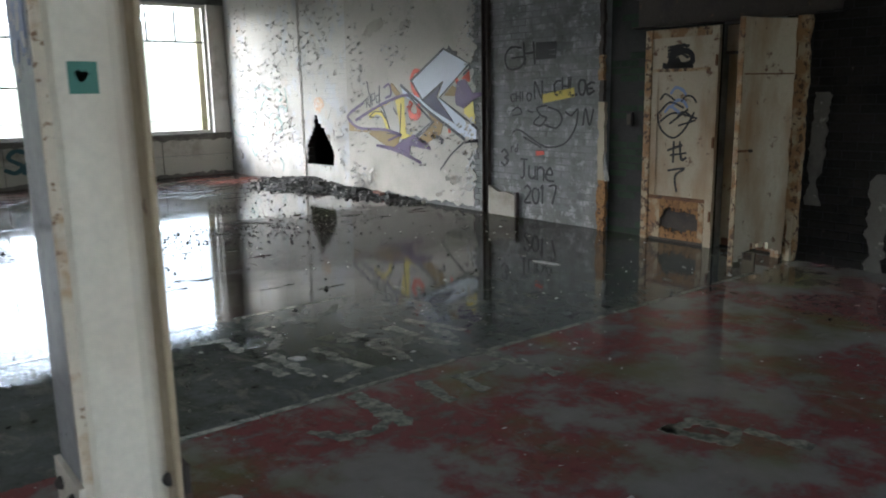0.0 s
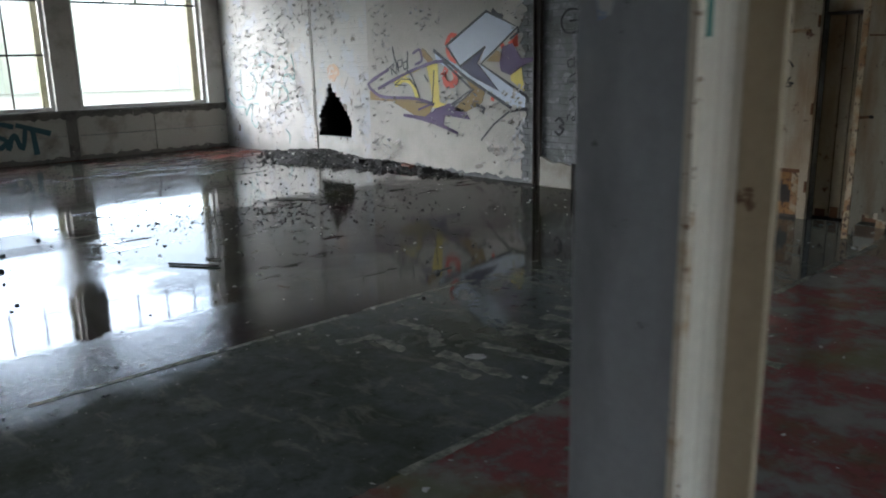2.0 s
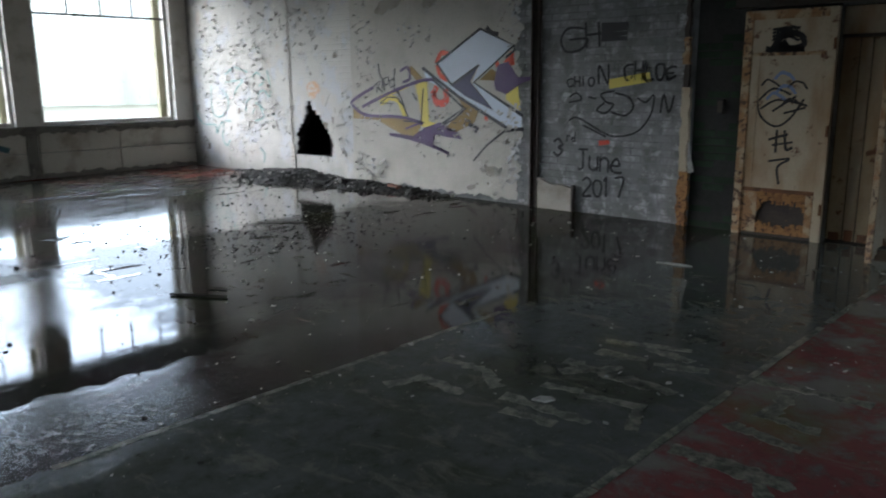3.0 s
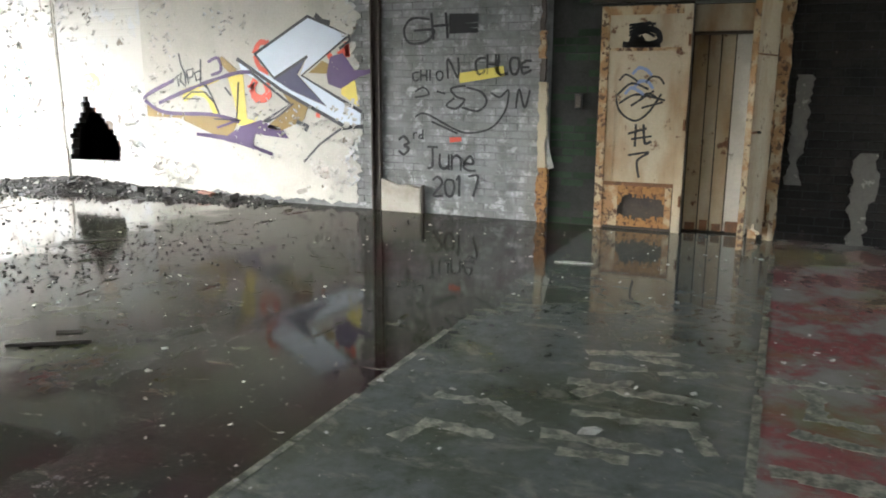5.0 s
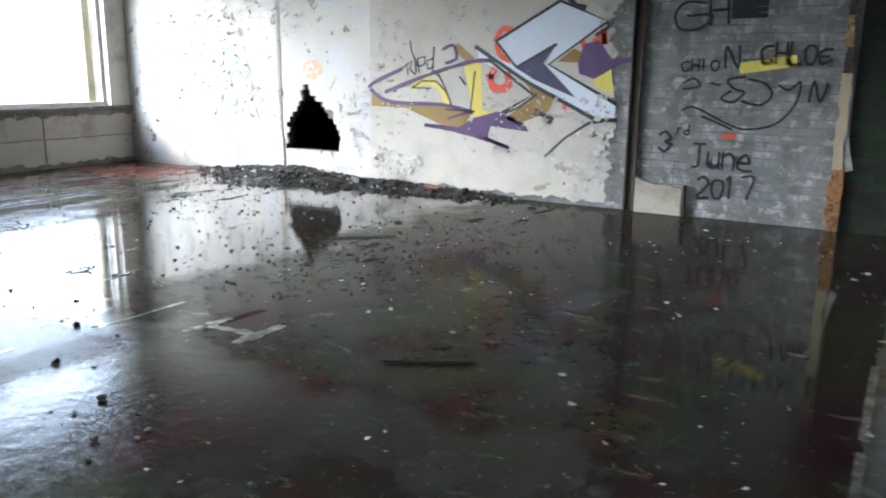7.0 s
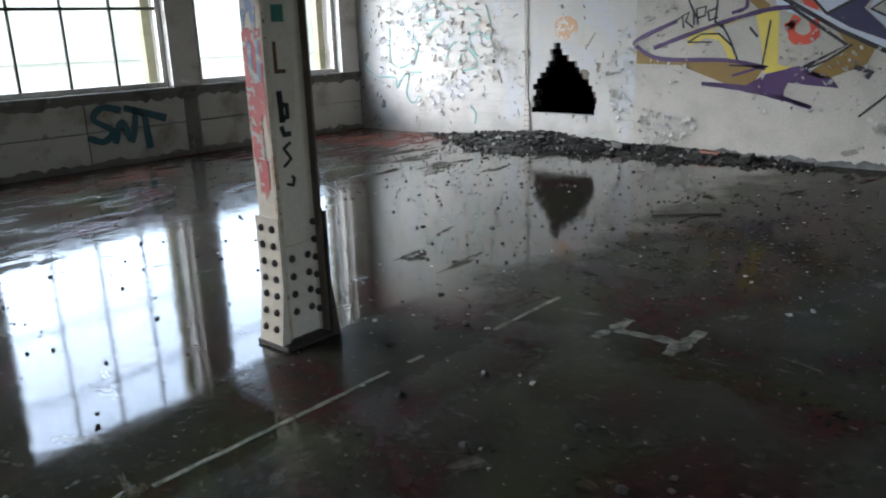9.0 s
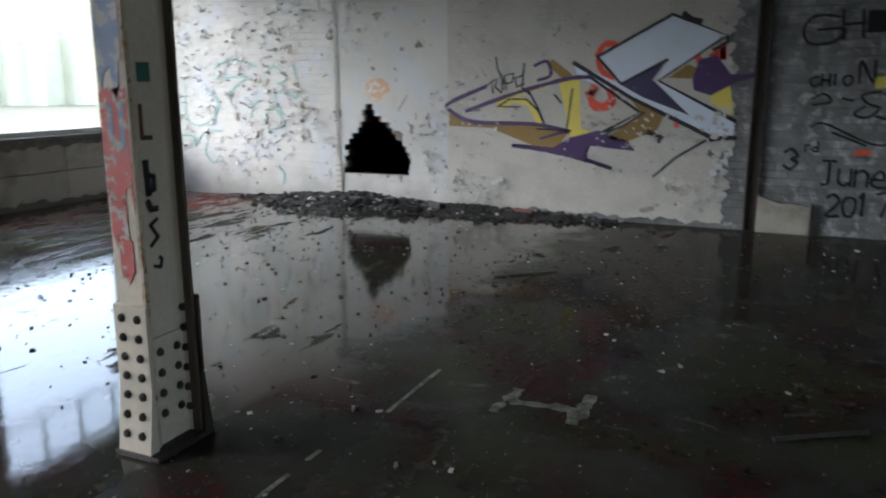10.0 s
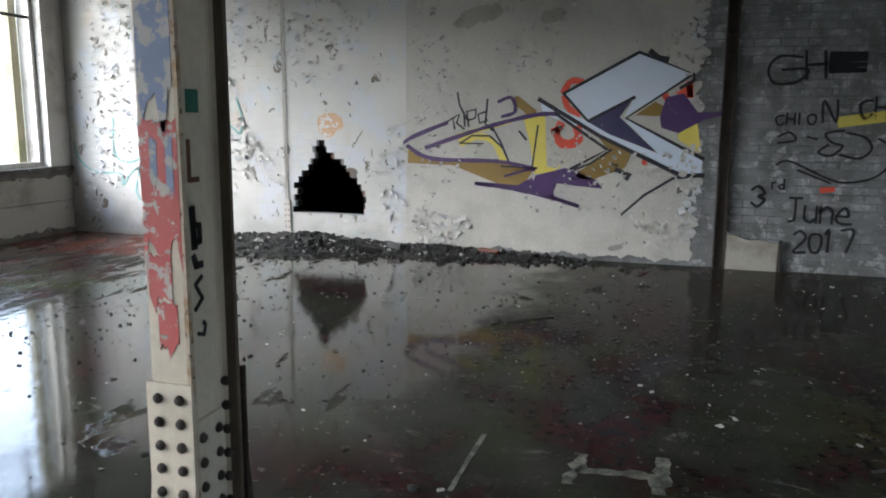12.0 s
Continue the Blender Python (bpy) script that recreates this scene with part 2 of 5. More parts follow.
M = {}
M["white"] = white_wall()
M["floor"] = wet_floor()
M["grey_brick"] = worn("grey_painted_brick", (0.27, 0.275, 0.28), (0.14, 0.142, 0.135), (0.45, 0.455, 0.46), scale=4.2, vary=0.55, patch_at=(0.52, 0.62), stain_at=(0.44, 0.60), bump=0.7)
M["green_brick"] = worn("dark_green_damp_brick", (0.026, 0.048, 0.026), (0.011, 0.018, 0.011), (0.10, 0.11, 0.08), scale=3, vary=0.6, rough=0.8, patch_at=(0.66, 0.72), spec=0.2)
M["dark_brick"] = worn("blackish_brick", (0.026, 0.022, 0.019), (0.010, 0.009, 0.008), (0.12, 0.10, 0.08), scale=2.5, vary=0.6, rough=0.85, patch_at=(0.66, 0.72), spec=0.2)
M["red_brick"] = worn("broken_red_brick", (0.28, 0.13, 0.09), (0.18, 0.09, 0.07), (0.55, 0.52, 0.5), scale=5, vary=0.5)
M["mortar"] = worn("dirty_mortar", (0.19, 0.195, 0.195), (0.10, 0.10, 0.098), scale=4)
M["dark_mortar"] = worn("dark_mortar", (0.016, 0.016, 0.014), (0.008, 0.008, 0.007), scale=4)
M["cream"] = worn("cream_steel_paint", (0.45, 0.38, 0.27), (0.28, 0.17, 0.08), (0.12, 0.05, 0.024), scale=3.0, rough=0.5, stain_at=(0.44, 0.66), patch_at=(0.60, 0.65), bump=0.35, stretch=(1, 1, 0.35))
M["rusty_cream"] = worn("rusted_cream_paint", (0.42, 0.33, 0.21), (0.29, 0.155, 0.065), (0.07, 0.032, 0.016), scale=7, rough=0.7, stain_at=(0.42, 0.54), patch_at=(0.54, 0.58))
M["rust"] = worn("rust", (0.16, 0.075, 0.035), (0.07, 0.04, 0.025), (0.30, 0.16, 0.07), scale=7, rough=0.85, patch_at=(0.6, 0.68))
M["rust_orange"] = worn("orange_rust", (0.30, 0.155, 0.055), (0.17, 0.08, 0.03), (0.06, 0.03, 0.015), scale=12, rough=0.85, patch_at=(0.54, 0.60))
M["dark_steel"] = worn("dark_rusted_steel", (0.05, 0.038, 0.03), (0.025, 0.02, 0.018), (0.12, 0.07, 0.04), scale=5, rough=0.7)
M["column"] = worn("column_cream_paint", (0.67, 0.60, 0.49), (0.54, 0.46, 0.36), (0.25, 0.15, 0.09), scale=2.2, rough=0.45, patch_at=(0.70, 0.73), bump=0.2, stretch=(1, 1, 0.35))
M["column_grey"] = worn("column_grey_paint", (0.29, 0.29, 0.29), (0.16, 0.16, 0.16), (0.06, 0.055, 0.05), scale=6, rough=0.5, stain_at=(0.42, 0.66), patch_at=(0.64, 0.68), bump=0.4, stretch=(1, 1, 0.3))
M["rusty_edge"] = worn("rusted_flange_edge", (0.62, 0.53, 0.41), (0.42, 0.27, 0.14), (0.20, 0.10, 0.05), scale=14, rough=0.7, patch_at=(0.58, 0.63))
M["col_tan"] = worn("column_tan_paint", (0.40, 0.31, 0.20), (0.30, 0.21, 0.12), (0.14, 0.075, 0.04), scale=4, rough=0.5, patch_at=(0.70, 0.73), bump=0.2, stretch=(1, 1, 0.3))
# brown paint, darkened further for the shade inside the second column
M["col_shaded_brown"] = worn("column_shaded_brown_paint", (0.13, 0.10, 0.075), (0.08, 0.06, 0.045), (0.05, 0.03, 0.02), scale=4, rough=0.5, patch_at=(0.66, 0.7), bump=0.2, stretch=(1, 1, 0.3))
M["orange"] = paint("orange_brick_stain", (0.55, 0.34, 0.19), 0.52, (0.60, 0.58, 0.55))
M["panel"] = worn("dado_concrete", (0.42, 0.39, 0.335), (0.22, 0.195, 0.155), (0.10, 0.09, 0.075), scale=2.6, patch_at=(0.62, 0.70), vary=0.3)
M["pier"] = worn("pier_plaster", (0.55, 0.52, 0.47), (0.38, 0.34, 0.28), (0.22, 0.2, 0.18), scale=3, patch_at=(0.68, 0.72))
M["frame"] = worn("window_frame_paint", (0.62, 0.60, 0.55), (0.45, 0.41, 0.34), (0.2, 0.15, 0.1), scale=5, rough=0.5)
M["sill"] = worn("dirty_sill", (0.13, 0.12, 0.10), (0.06, 0.055, 0.05), (0.3, 0.28, 0.24), scale=4)
# unseen ceiling, near-black to keep bounce and floor reflections low
M["ceiling"] = worn("dark_ceiling", (0.07, 0.065, 0.058), (0.04, 0.036, 0.03), (0.10, 0.085, 0.07), scale=1.2)
M["plain_wall"] = worn("stained_plaster", (0.26, 0.25, 0.23), (0.15, 0.14, 0.13), (0.12, 0.10, 0.09), scale=1.5)
M["rubble"] = worn("wet_rubble", (0.034, 0.032, 0.028), (0.014, 0.013, 0.012), (0.10, 0.095, 0.08), scale=14, rough=0.55, fine=90, bump=0.8, patch_at=(0.64, 0.7))
M["chip"] = worn("paint_chip", (0.46, 0.45, 0.41), (0.28, 0.265, 0.24), scale=20)
M["black"] = plain("black_marker", (0.012, 0.012, 0.014), 0.6)
M["wood"] = plain("wet_black_wood", (0.03, 0.024, 0.02), 0.4)
G = {"g_white": (0.62, 0.68, 0.78), "g_purple": (0.065, 0.028, 0.11), "g_navy": (0.035, 0.03, 0.09), "g_yellow": (0.70, 0.58, 0.10), "g_brown": (0.24, 0.15, 0.03), "g_red": (0.65, 0.08, 0.04), "g_black": (0.012, 0.009, 0.018), "g_teal": (0.20, 0.38, 0.36), "g_green": (0.04, 0.16, 0.12), "g_blue": (0.20, 0.26, 0.45)}
for k, c in G.items():
    M[k] = paint(k.replace("g_", "spray_"), c, 0.66)
M["col_red"] = paint("peeling_red", (0.50, 0.10, 0.09), 0.53, (0.50, 0.46, 0.42))
M["col_blue"] = paint("peeling_blue", (0.22, 0.27, 0.42), 0.50, (0.46, 0.44, 0.42))
M["mural_ground"] = worn("cream_white_wall_paint", (0.51, 0.485, 0.435), (0.43, 0.405, 0.355), (0.25, 0.23, 0.20), scale=2.4, patch_at=(0.655, 0.67), bump=0.5)
M["line"] = paint("worn_line_paint", (0.30, 0.29, 0.225), 0.38, (0.06, 0.066, 0.045), 0.2)
for k in ("line",):
    bs = M[k].node_tree.nodes["Principled BSDF"]
    bs.inputs["Coat Weight"].default_value, bs.inputs["Coat IOR"].default_value, bs.inputs["Coat Roughness"].default_value = 1.0, 1.33, 0.04
M["ground"] = worn("rough_grass", (0.24, 0.22, 0.15), (0.20, 0.185, 0.12), (0.28, 0.25, 0.19), scale=0.3, rough=0.9)
M["ext_brick"] = worn("outside_brick", (0.32, 0.28, 0.20), (0.2, 0.2, 0.11), (0.42, 0.38, 0.3), scale=3, vary=0.6)
glass, gnt, gb = material("dirty_glass")
gb.inputs["Transmission Weight"].default_value, gb.inputs["Roughness"].default_value, gb.inputs["IOR"].default_value = 1.0, 0.03, 1.45
gb.inputs["Base Color"].default_value = (0.99, 1.0, 1.0, 1)
M["glass"] = glass

# ---------- building helpers ----------
def finish(name, bm, mat, bevel=0.0, smooth=False):
    if bevel:
        bmesh.ops.bevel(bm, geom=bm.edges[:], offset=bevel, segments=1, affect="EDGES", profile=0.7)
    me = bpy.data.meshes.new(name)
    bm.to_mesh(me)
    bm.free()
    for x in mat if isinstance(mat, (list, tuple)) else [mat]:
        me.materials.append(x)
    if smooth:
        me.polygons.foreach_set("use_smooth", [True] * len(me.polygons))
    return new(name, me)


def part(name, bm, mat, parent, label="", bevel=0.0, smooth=False):
    ob = finish(name, bm, mat, bevel, smooth)
    ob.parent = parent
    if label:
        ob["label"] = label
    return ob


def empty(name, at=(0, 0, 0)):
    ob = new(name)
    ob.empty_display_size = 0.1
    ob.matrix_world = pose(*at)
    return ob


def box(bm, x0, x1, y0, y1, z0, z1):
    bmesh.ops.create_cube(bm, size=1, matrix=Matrix.Translation(((x0 + x1) / 2, (y0 + y1) / 2, (z0 + z1) / 2)) @ Matrix.Diagonal((x1 - x0, y1 - y0, z1 - z0, 1)))
    return bm


def boxes(*list_of):
    bm = bmesh.new()
    for b in list_of:
        box(bm, *b)
    return bm


def prism(bm, pts, axis, a, b):
    """A flat outline (two coordinates a point) pushed from a to b along an axis."""
    def place(u, v, w):
        return {"x": (w, u, v), "y": (u, w, v), "z": (u, v, w)}[axis]
    lo = [bm.verts.new(place(u, v, a)) for u, v in pts]
    hi = [bm.verts.new(place(u, v, b)) for u, v in pts]
    bm.faces.new(lo)
    bm.faces.new(hi[::-1])
    n = len(pts)
    for i in range(n):
        bm.faces.new((lo[i], hi[i], hi[(i + 1) % n], lo[(i + 1) % n]))
    bmesh.ops.recalc_face_normals(bm, faces=bm.faces[:])
    return bm


def rod(bm, p, q, r, seg=8):
    p, q = Vector(p), Vector(q)
    d = q - p
    bmesh.ops.create_cone(bm, cap_ends=True, segments=seg, radius1=r, radius2=r, depth=d.length, matrix=Matrix.Translation((p + q) / 2) @ d.to_track_quat("Z", "Y").to_matrix().to_4x4())
    return bm


def structure(ob, label, category):
    return tagged(ob, label, category, kind="structure")


WX, NY = 6.6, 14.9          # east wall's face, north wall's face
X0, Y0, ZC = -9.0, -6.0, 3.75   # far sides of the hall, ceiling
rnd = random.Random(7)
SILL, HEAD = 0.82, 3.25

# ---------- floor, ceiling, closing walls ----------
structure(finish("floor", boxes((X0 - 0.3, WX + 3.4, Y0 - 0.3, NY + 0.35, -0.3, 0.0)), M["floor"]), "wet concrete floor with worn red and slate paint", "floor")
structure(finish("ceiling", boxes((X0 - 0.3, WX + 3.4, Y0 - 0.3, NY + 0.35, ZC, ZC + 0.3)), M["ceiling"]), "stained concrete ceiling", "ceiling")
# south wall: window openings behind the walk
bm = boxes((X0, WX, Y0 - 0.3, Y0, 0, SILL), (X0, WX, Y0 - 0.3, Y0, HEAD, ZC), (4.1, WX, Y0 - 0.3, Y0, SILL, HEAD))
for i in range(5):
    box(bm, X0 + 2.7 * i, X0 + 2.7 * i + 1.3, Y0 - 0.3, Y0, SILL, HEAD)
structure(finish("wall_south", bm, M["plain_wall"]), "stained plaster wall with open window holes", "wall")

# ---------- east wall: backing with the broken hole ----------
COURSE, zb = 0.0685, 0.36
steps_l = [0.0, 0.05, 0.03, 0.06, 0.015, 0.075, 0.13, 0.20, 0.25, 0.30, 0.29, 0.335]
steps_r = [0.05, 0.035, 0.03, 0.05, 0.09, 0.125, 0.205, 0.26, 0.32, 0.41, 0.49, 0.52]
HL, HR, T = 11.87, 10.95, 0.115
ztop = zb + COURSE * len(steps_l)
bm = boxes((WX + 0.012, WX + T, HL, NY + 0.3, 0, ZC), (WX + 0.012, WX + T, 4.07, HR, 0, ZC), (WX + 0.012, WX + T, Y0, 3.48, 0, ZC), (WX + 0.012, WX + T, 3.48, 4.07, 2.07, ZC))
box(bm, WX + 0.012, WX + T, HR, HL, 0, zb)
box(bm, WX + 0.012, WX + T, HR, HL, ztop, ZC)
for i, (a, c) in enumerate(zip(steps_l, steps_r)):
    z = zb + i * COURSE
    if a:
        box(bm, WX + 0.012, WX + T, HL - a, HL, z, z + COURSE)
    box(bm, WX + 0.012, WX + T, HR, HR + c, z, z + COURSE)
wall_e = structure(finish("wall_east", bm, M["mortar"]), "thick brick wall with flaking white paint and a broken hole", "wall")
# closed space added behind the east wall, near-black so the hole stays dark
structure(finish("wall_store", boxes((WX + 3.1, WX + 3.4, Y0, NY, 0, ZC), (WX + T, WX + 3.1, NY, NY + 0.3, 0, ZC), (WX + T, WX + 3.1, Y0 - 0.3, Y0, 0, ZC)), M["dark_mortar"]), "added near-black wall closing the space behind the hole", "wall")
# skins of paint and plaster, proud of the brick, torn along their edges
def ragged(a, b, n, amp, seed):
    """Points from a to b with uneven offsets across the way."""
    r = random.Random(seed)
    a, b = Vector(a), Vector(b)
    side = Vector((-(b - a).y, (b - a).x)).normalized()
    return [tuple(a.lerp(b, i / n) + side * amp * (0.45 * (r.random() - 0.5) + 1.1 * noise.noise((i * 0.23, seed * 3.1, 0)))) for i in range(n + 1)]


bm = boxes((WX, WX + 0.012, HL + 0.0, NY, 0, ZC), (WX, WX + 0.012, 10.5, HR, 0, ZC), (WX, WX + 0.012, HR, HL, 0, zb), (WX, WX + 0.012, HR, HL, ztop, ZC))
for i, (a, c) in enumerate(zip(steps_l, steps_r)):
    z = zb + i * COURSE
    a2, c2 = a - rnd.uniform(0, 0.03), c - rnd.uniform(0.0, 0.04)
    if a2 > 0.005:
        box(bm, WX, WX + 0.012, HL - a2, HL, z, z + COURSE)
    if c2 > 0.005:
        box(bm, WX, WX + 0.012, HR, HR + c2, z, z + COURSE)
part("plaster", bm, M["white"], wall_e, "flaking white and blue-grey paint over brick")
torn = ragged((7.52, 0.10), (7.56, 2.6), 80, 0.13, 3)
low = ragged((10.5, 0.07), (7.52, 0.06), 130, 0.04, 5)
bm = prism(bmesh.new(), low[:-1] + torn + [(7.56, ZC), (10.5, ZC)], "x", WX - 0.004, WX + 0.0119)
part("plaster", bm, M["mural_ground"], wall_e, "cream-white painted plaster with a torn edge")


def brick_run(y0, y1, z1, mat, face, seed, parent, z0=0.0, course=0.075, length=0.232, gap=0.007, most=300):
    """Courses of single bricks that stand a little proud of their mortar."""
    r = random.Random(seed)
    def mesh_of(l):
        me = bpy.data.meshes.new("brick")
        b = boxes((0, 0.05, 0, l, 0, course - gap))
        bmesh.ops.bevel(b, geom=b.edges[:], offset=0.005, segments=1, affect="EDGES")
        b.to_mesh(me)
        b.free()
        me.materials.append(mat)
        return me
    made = {}
    rest = bmesh.new()
    n, k, z = 0, 0, z0
    while z < z1 - 0.03:
        y = y0 - (length / 2 if k % 2 else 0)
        while y < y1 - 0.03:
            a, b = max(y, y0), min(y + length - gap, y1)
            if b - a > 0.04:
                key = round(b - a, 2)
                x = face + r.uniform(-0.003, 0.004)
                if n < most:
                    if key not in made:
                        made[key] = mesh_of(b - a)
                    o = new("brick", made[key])
                    o.parent = parent
                    o.location = (x, a, z + gap / 2)
                    n += 1
                else:
                    box(rest, x, x + 0.03, a, b, z + gap / 2, z + course - gap / 2)
            y += length
        z += course
        k += 1
    if len(rest.verts):
        o = part("bricks_above", rest, mat, parent)
        o["kind"] = "stuff"
    else:
        rest.free()


# broken brick ends round the hole, left ones coloured dark for the reveal's shade
for i, (a, c) in enumerate(zip(steps_l, steps_r)):
    z = zb + i * COURSE
    for y, s in ((HL - a, -1), (HR + c, 1)):
        l = rnd.uniform(0.006, 0.03)
        ya, yb = sorted((y - s * 0.012, y + s * l))
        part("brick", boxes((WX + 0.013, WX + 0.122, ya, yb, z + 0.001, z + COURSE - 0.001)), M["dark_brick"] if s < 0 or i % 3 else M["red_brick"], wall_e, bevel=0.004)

# bare patches high on the mural wall where the paint has fallen
for outline in ([(10.0, 2.37), (9.88, 2.5), (9.7, 2.55), (9.53, 2.58), (9.45, 2.49), (9.58, 2.4), (9.73, 2.39), (9.85, 2.33)], [(9.09, 2.39), (9.06, 2.47), (8.9, 2.51), (8.8, 2.46), (8.87, 2.39), (9.0, 2.35)]):
    rough = []
    for (ya, za), (yb, zb2) in zip(outline, outline[1:] + outline[:1]):
        rough += [(ya + (yb - ya) * i / 6 + rnd.uniform(-0.015, 0.015), za + (zb2 - za) * i / 6 + rnd.uniform(-0.015, 0.015)) for i in range(6)]
    part("bare_patch", prism(bmesh.new(), rough, "x", WX - 0.0075, WX - 0.0045), M["panel"], wall_e, "bare grey-brown plaster patch")

# curled flakes of paint
def flakes(n, ya, yb, za, zb_, seed, small, large):
    r = random.Random(seed)
    verts, faces = [], []
    while len(faces) < n * 3:
        y, z = r.uniform(ya, yb), r.uniform(za, zb_)
        if noise.noise((y * 0.9, z * 0.9, seed)) < -0.05 or (HR - 0.05 < y < HL + 0.05 and zb - 0.05 < z < ztop + 0.05):
            continue
        w, h, lift, tilt = r.uniform(small, large), r.uniform(small, large) * 1.3, r.uniform(0.012, 0.045), r.uniform(-0.8, 0.8)
        ca, sa = math.cos(tilt), math.sin(tilt)
        base = len(verts)
        flip = 1 if r.random() < 0.7 else -1
        for i in range(4):
            t = i / 3
            for u in (-0.5, 0.5):
                du, dv = w * (u + r.uniform(-0.15, 0.15)) * (1 - 0.5 * t), -h * t * (1 - 0.25 * t) * flip
                verts.append((WX - 0.006 - lift * t * t, y + du * ca - dv * sa, z + du * sa + dv * ca))
        faces += [(base + 2 * i, base + 2 * i + 1, base + 2 * i + 3, base + 2 * i + 2) for i in range(3)]
    me = bpy.data.meshes.new("paint_flakes")
    me.from_pydata(verts, [], faces)
    me.materials.append(M["white"])
    return new("paint_flakes", me)


for args in ((900, 10.5, 14.7, 0.3, 3.2, 11, 0.025, 0.075), (90, 7.7, 10.4, 0.12, 0.45, 12, 0.03, 0.08), (420, 7.6, 10.4, 0.5, 3.2, 13, 0.015, 0.05), (70, 7.5, 7.66, 0.2, 2.7, 14, 0.03, 0.09)):
    tagged(flakes(*args), "curled flakes of old white paint on wall", "paint flakes", kind="stuff")

# ---------- north wall: dado, piers, windows ----------
PIERS = [6.27 - 2.665 * i for i in range(7)]       # right edge of each window
WIN_W = 2.29
north = structure(finish("wall_north", boxes((X0, WX, NY + 0.06, NY + 0.35, 0, SILL - 0.06), (X0, WX, NY, NY + 0.35, HEAD, ZC)), M["mortar"]), "window wall with concrete dado panels", "wall")
for i, xr in enumerate(PIERS):
    nxt = WX if i == 0 else PIERS[i - 1] - WIN_W
    part("pier", boxes((xr, nxt, NY, NY + 0.35, SILL - 0.06, HEAD)), M["pier"], north, "stained cream window pier", bevel=0.006)
part("pier", boxes((X0, PIERS[-1] - WIN_W, NY, NY + 0.35, SILL - 0.06, HEAD)), M["pier"], north)
x = WX
k = 0
while x > X0 + 0.2:
    w = (1.40, 1.30)[k % 2] if k else 1.41
    for z0, z1 in ((0.0, 0.395), (0.405, SILL - 0.07)):
        part("panel", boxes((max(x - w + 0.012, X0), x, NY + 0.002 * (k % 3), NY + 0.06, z0, z1)), M["panel"], north, bevel=0.006)
    x -= w
    k += 1
for i in range(6):
    xm = PIERS[i] - WIN_W - 0.19
    part("dark_pilaster", boxes((xm - 0.085, xm + 0.085, NY - 0.012, NY - 0.0005, 0.0, SILL - 0.06)), M["sill"], north, "dark strip below the pier", bevel=0.004)
structure(finish("window_sill", boxes((X0, WX - 0.004, NY - 0.04, NY + 0.30, SILL - 0.06, SILL)), M["sill"], bevel=0.008), "dirty dark ledge along the window wall", "sill")


def window(n, x1, bars, top_only):
    """A steel window: outer frame, glazing bars, panes."""
    x0 = x1 - WIN_W
    w = structure(empty("window_%d" % n, (x0, NY + 0.12, SILL)), "tall steel-framed window in peeling cream paint", "window")
    y0, y1 = NY + 0.10, NY + 0.16
    def add(name, b, mat, **kw):
        ob = part(name, b, mat, w, **kw)
        ob.matrix_parent_inverse = w.matrix_world.inverted()
        return ob
    add("window_frame", boxes((x0, x0 + 0.07, y0, y1, SILL, HEAD), (x1 - 0.07, x1, y0, y1, SILL, HEAD), (x0 + 0.07, x1 - 0.07, y0, y1, SILL, SILL + 0.06), (x0 + 0.07, x1 - 0.07, y0, y1, HEAD - 0.06, HEAD)), M["frame"])
    add("jamb_lining", boxes((x1 - 0.012, x1 + 0.0, NY - 0.01, y0, SILL, HEAD), (x0, x0 + 0.012, NY - 0.01, y0, SILL, HEAD)), M["frame"])
    za, zbar, zc = SILL + 0.06, (1.71, 2.55), HEAD - 0.06
    cols = [x0 + 0.07 + (WIN_W - 0.14) * j / 4 for j in range(5)]
    bw = 0.016
    for z in zbar[(1 if top_only else 0):]:
        add("glazing_bar", boxes((x0 + 0.07, x1 - 0.07, y0 + 0.01, y1 - 0.015, z - bw, z + bw)), M["dark_steel"])
    for c in cols[1:-1]:
        add("glazing_bar", boxes((c - bw * 0.8, c + bw * 0.8, y0 + 0.012, y1 - 0.018, zbar[1] + bw if top_only else za, zc)), M["dark_steel"])
    rows = [za, *zbar, zc]
    if top_only:
        rows = rows[2:]
    for j in range(4):
        for r in range(len(rows) - 1):
            if rnd.random() < 0.3:
                continue
            p = add("pane", boxes((cols[j] + 0.012, cols[j + 1] - 0.012, y0 + 0.028, y0 + 0.032, rows[r] + 0.016, rows[r + 1] - 0.016)), M["glass"])
            p.visible_shadow = False
    # outer brick reveal
    ex = part("reveal", boxes((x1 - 0.11, x1, NY + 0.352, NY + 0.46, SILL, HEAD), (x0, x0 + 0.11, NY + 0.352, NY + 0.46, SILL, HEAD)), M["ext_brick"], w, "yellowish brick reveal outside")
    ex.matrix_parent_inverse = w.matrix_world.inverted()


for i, xr in enumerate(PIERS):
    window(i + 1, xr, True, i == 0)

structure(finish("wall_west", boxes((X0 - 0.3, X0, Y0, NY, 0, ZC)), M["plain_wall"]), "stained plaster wall closing the hall", "wall")

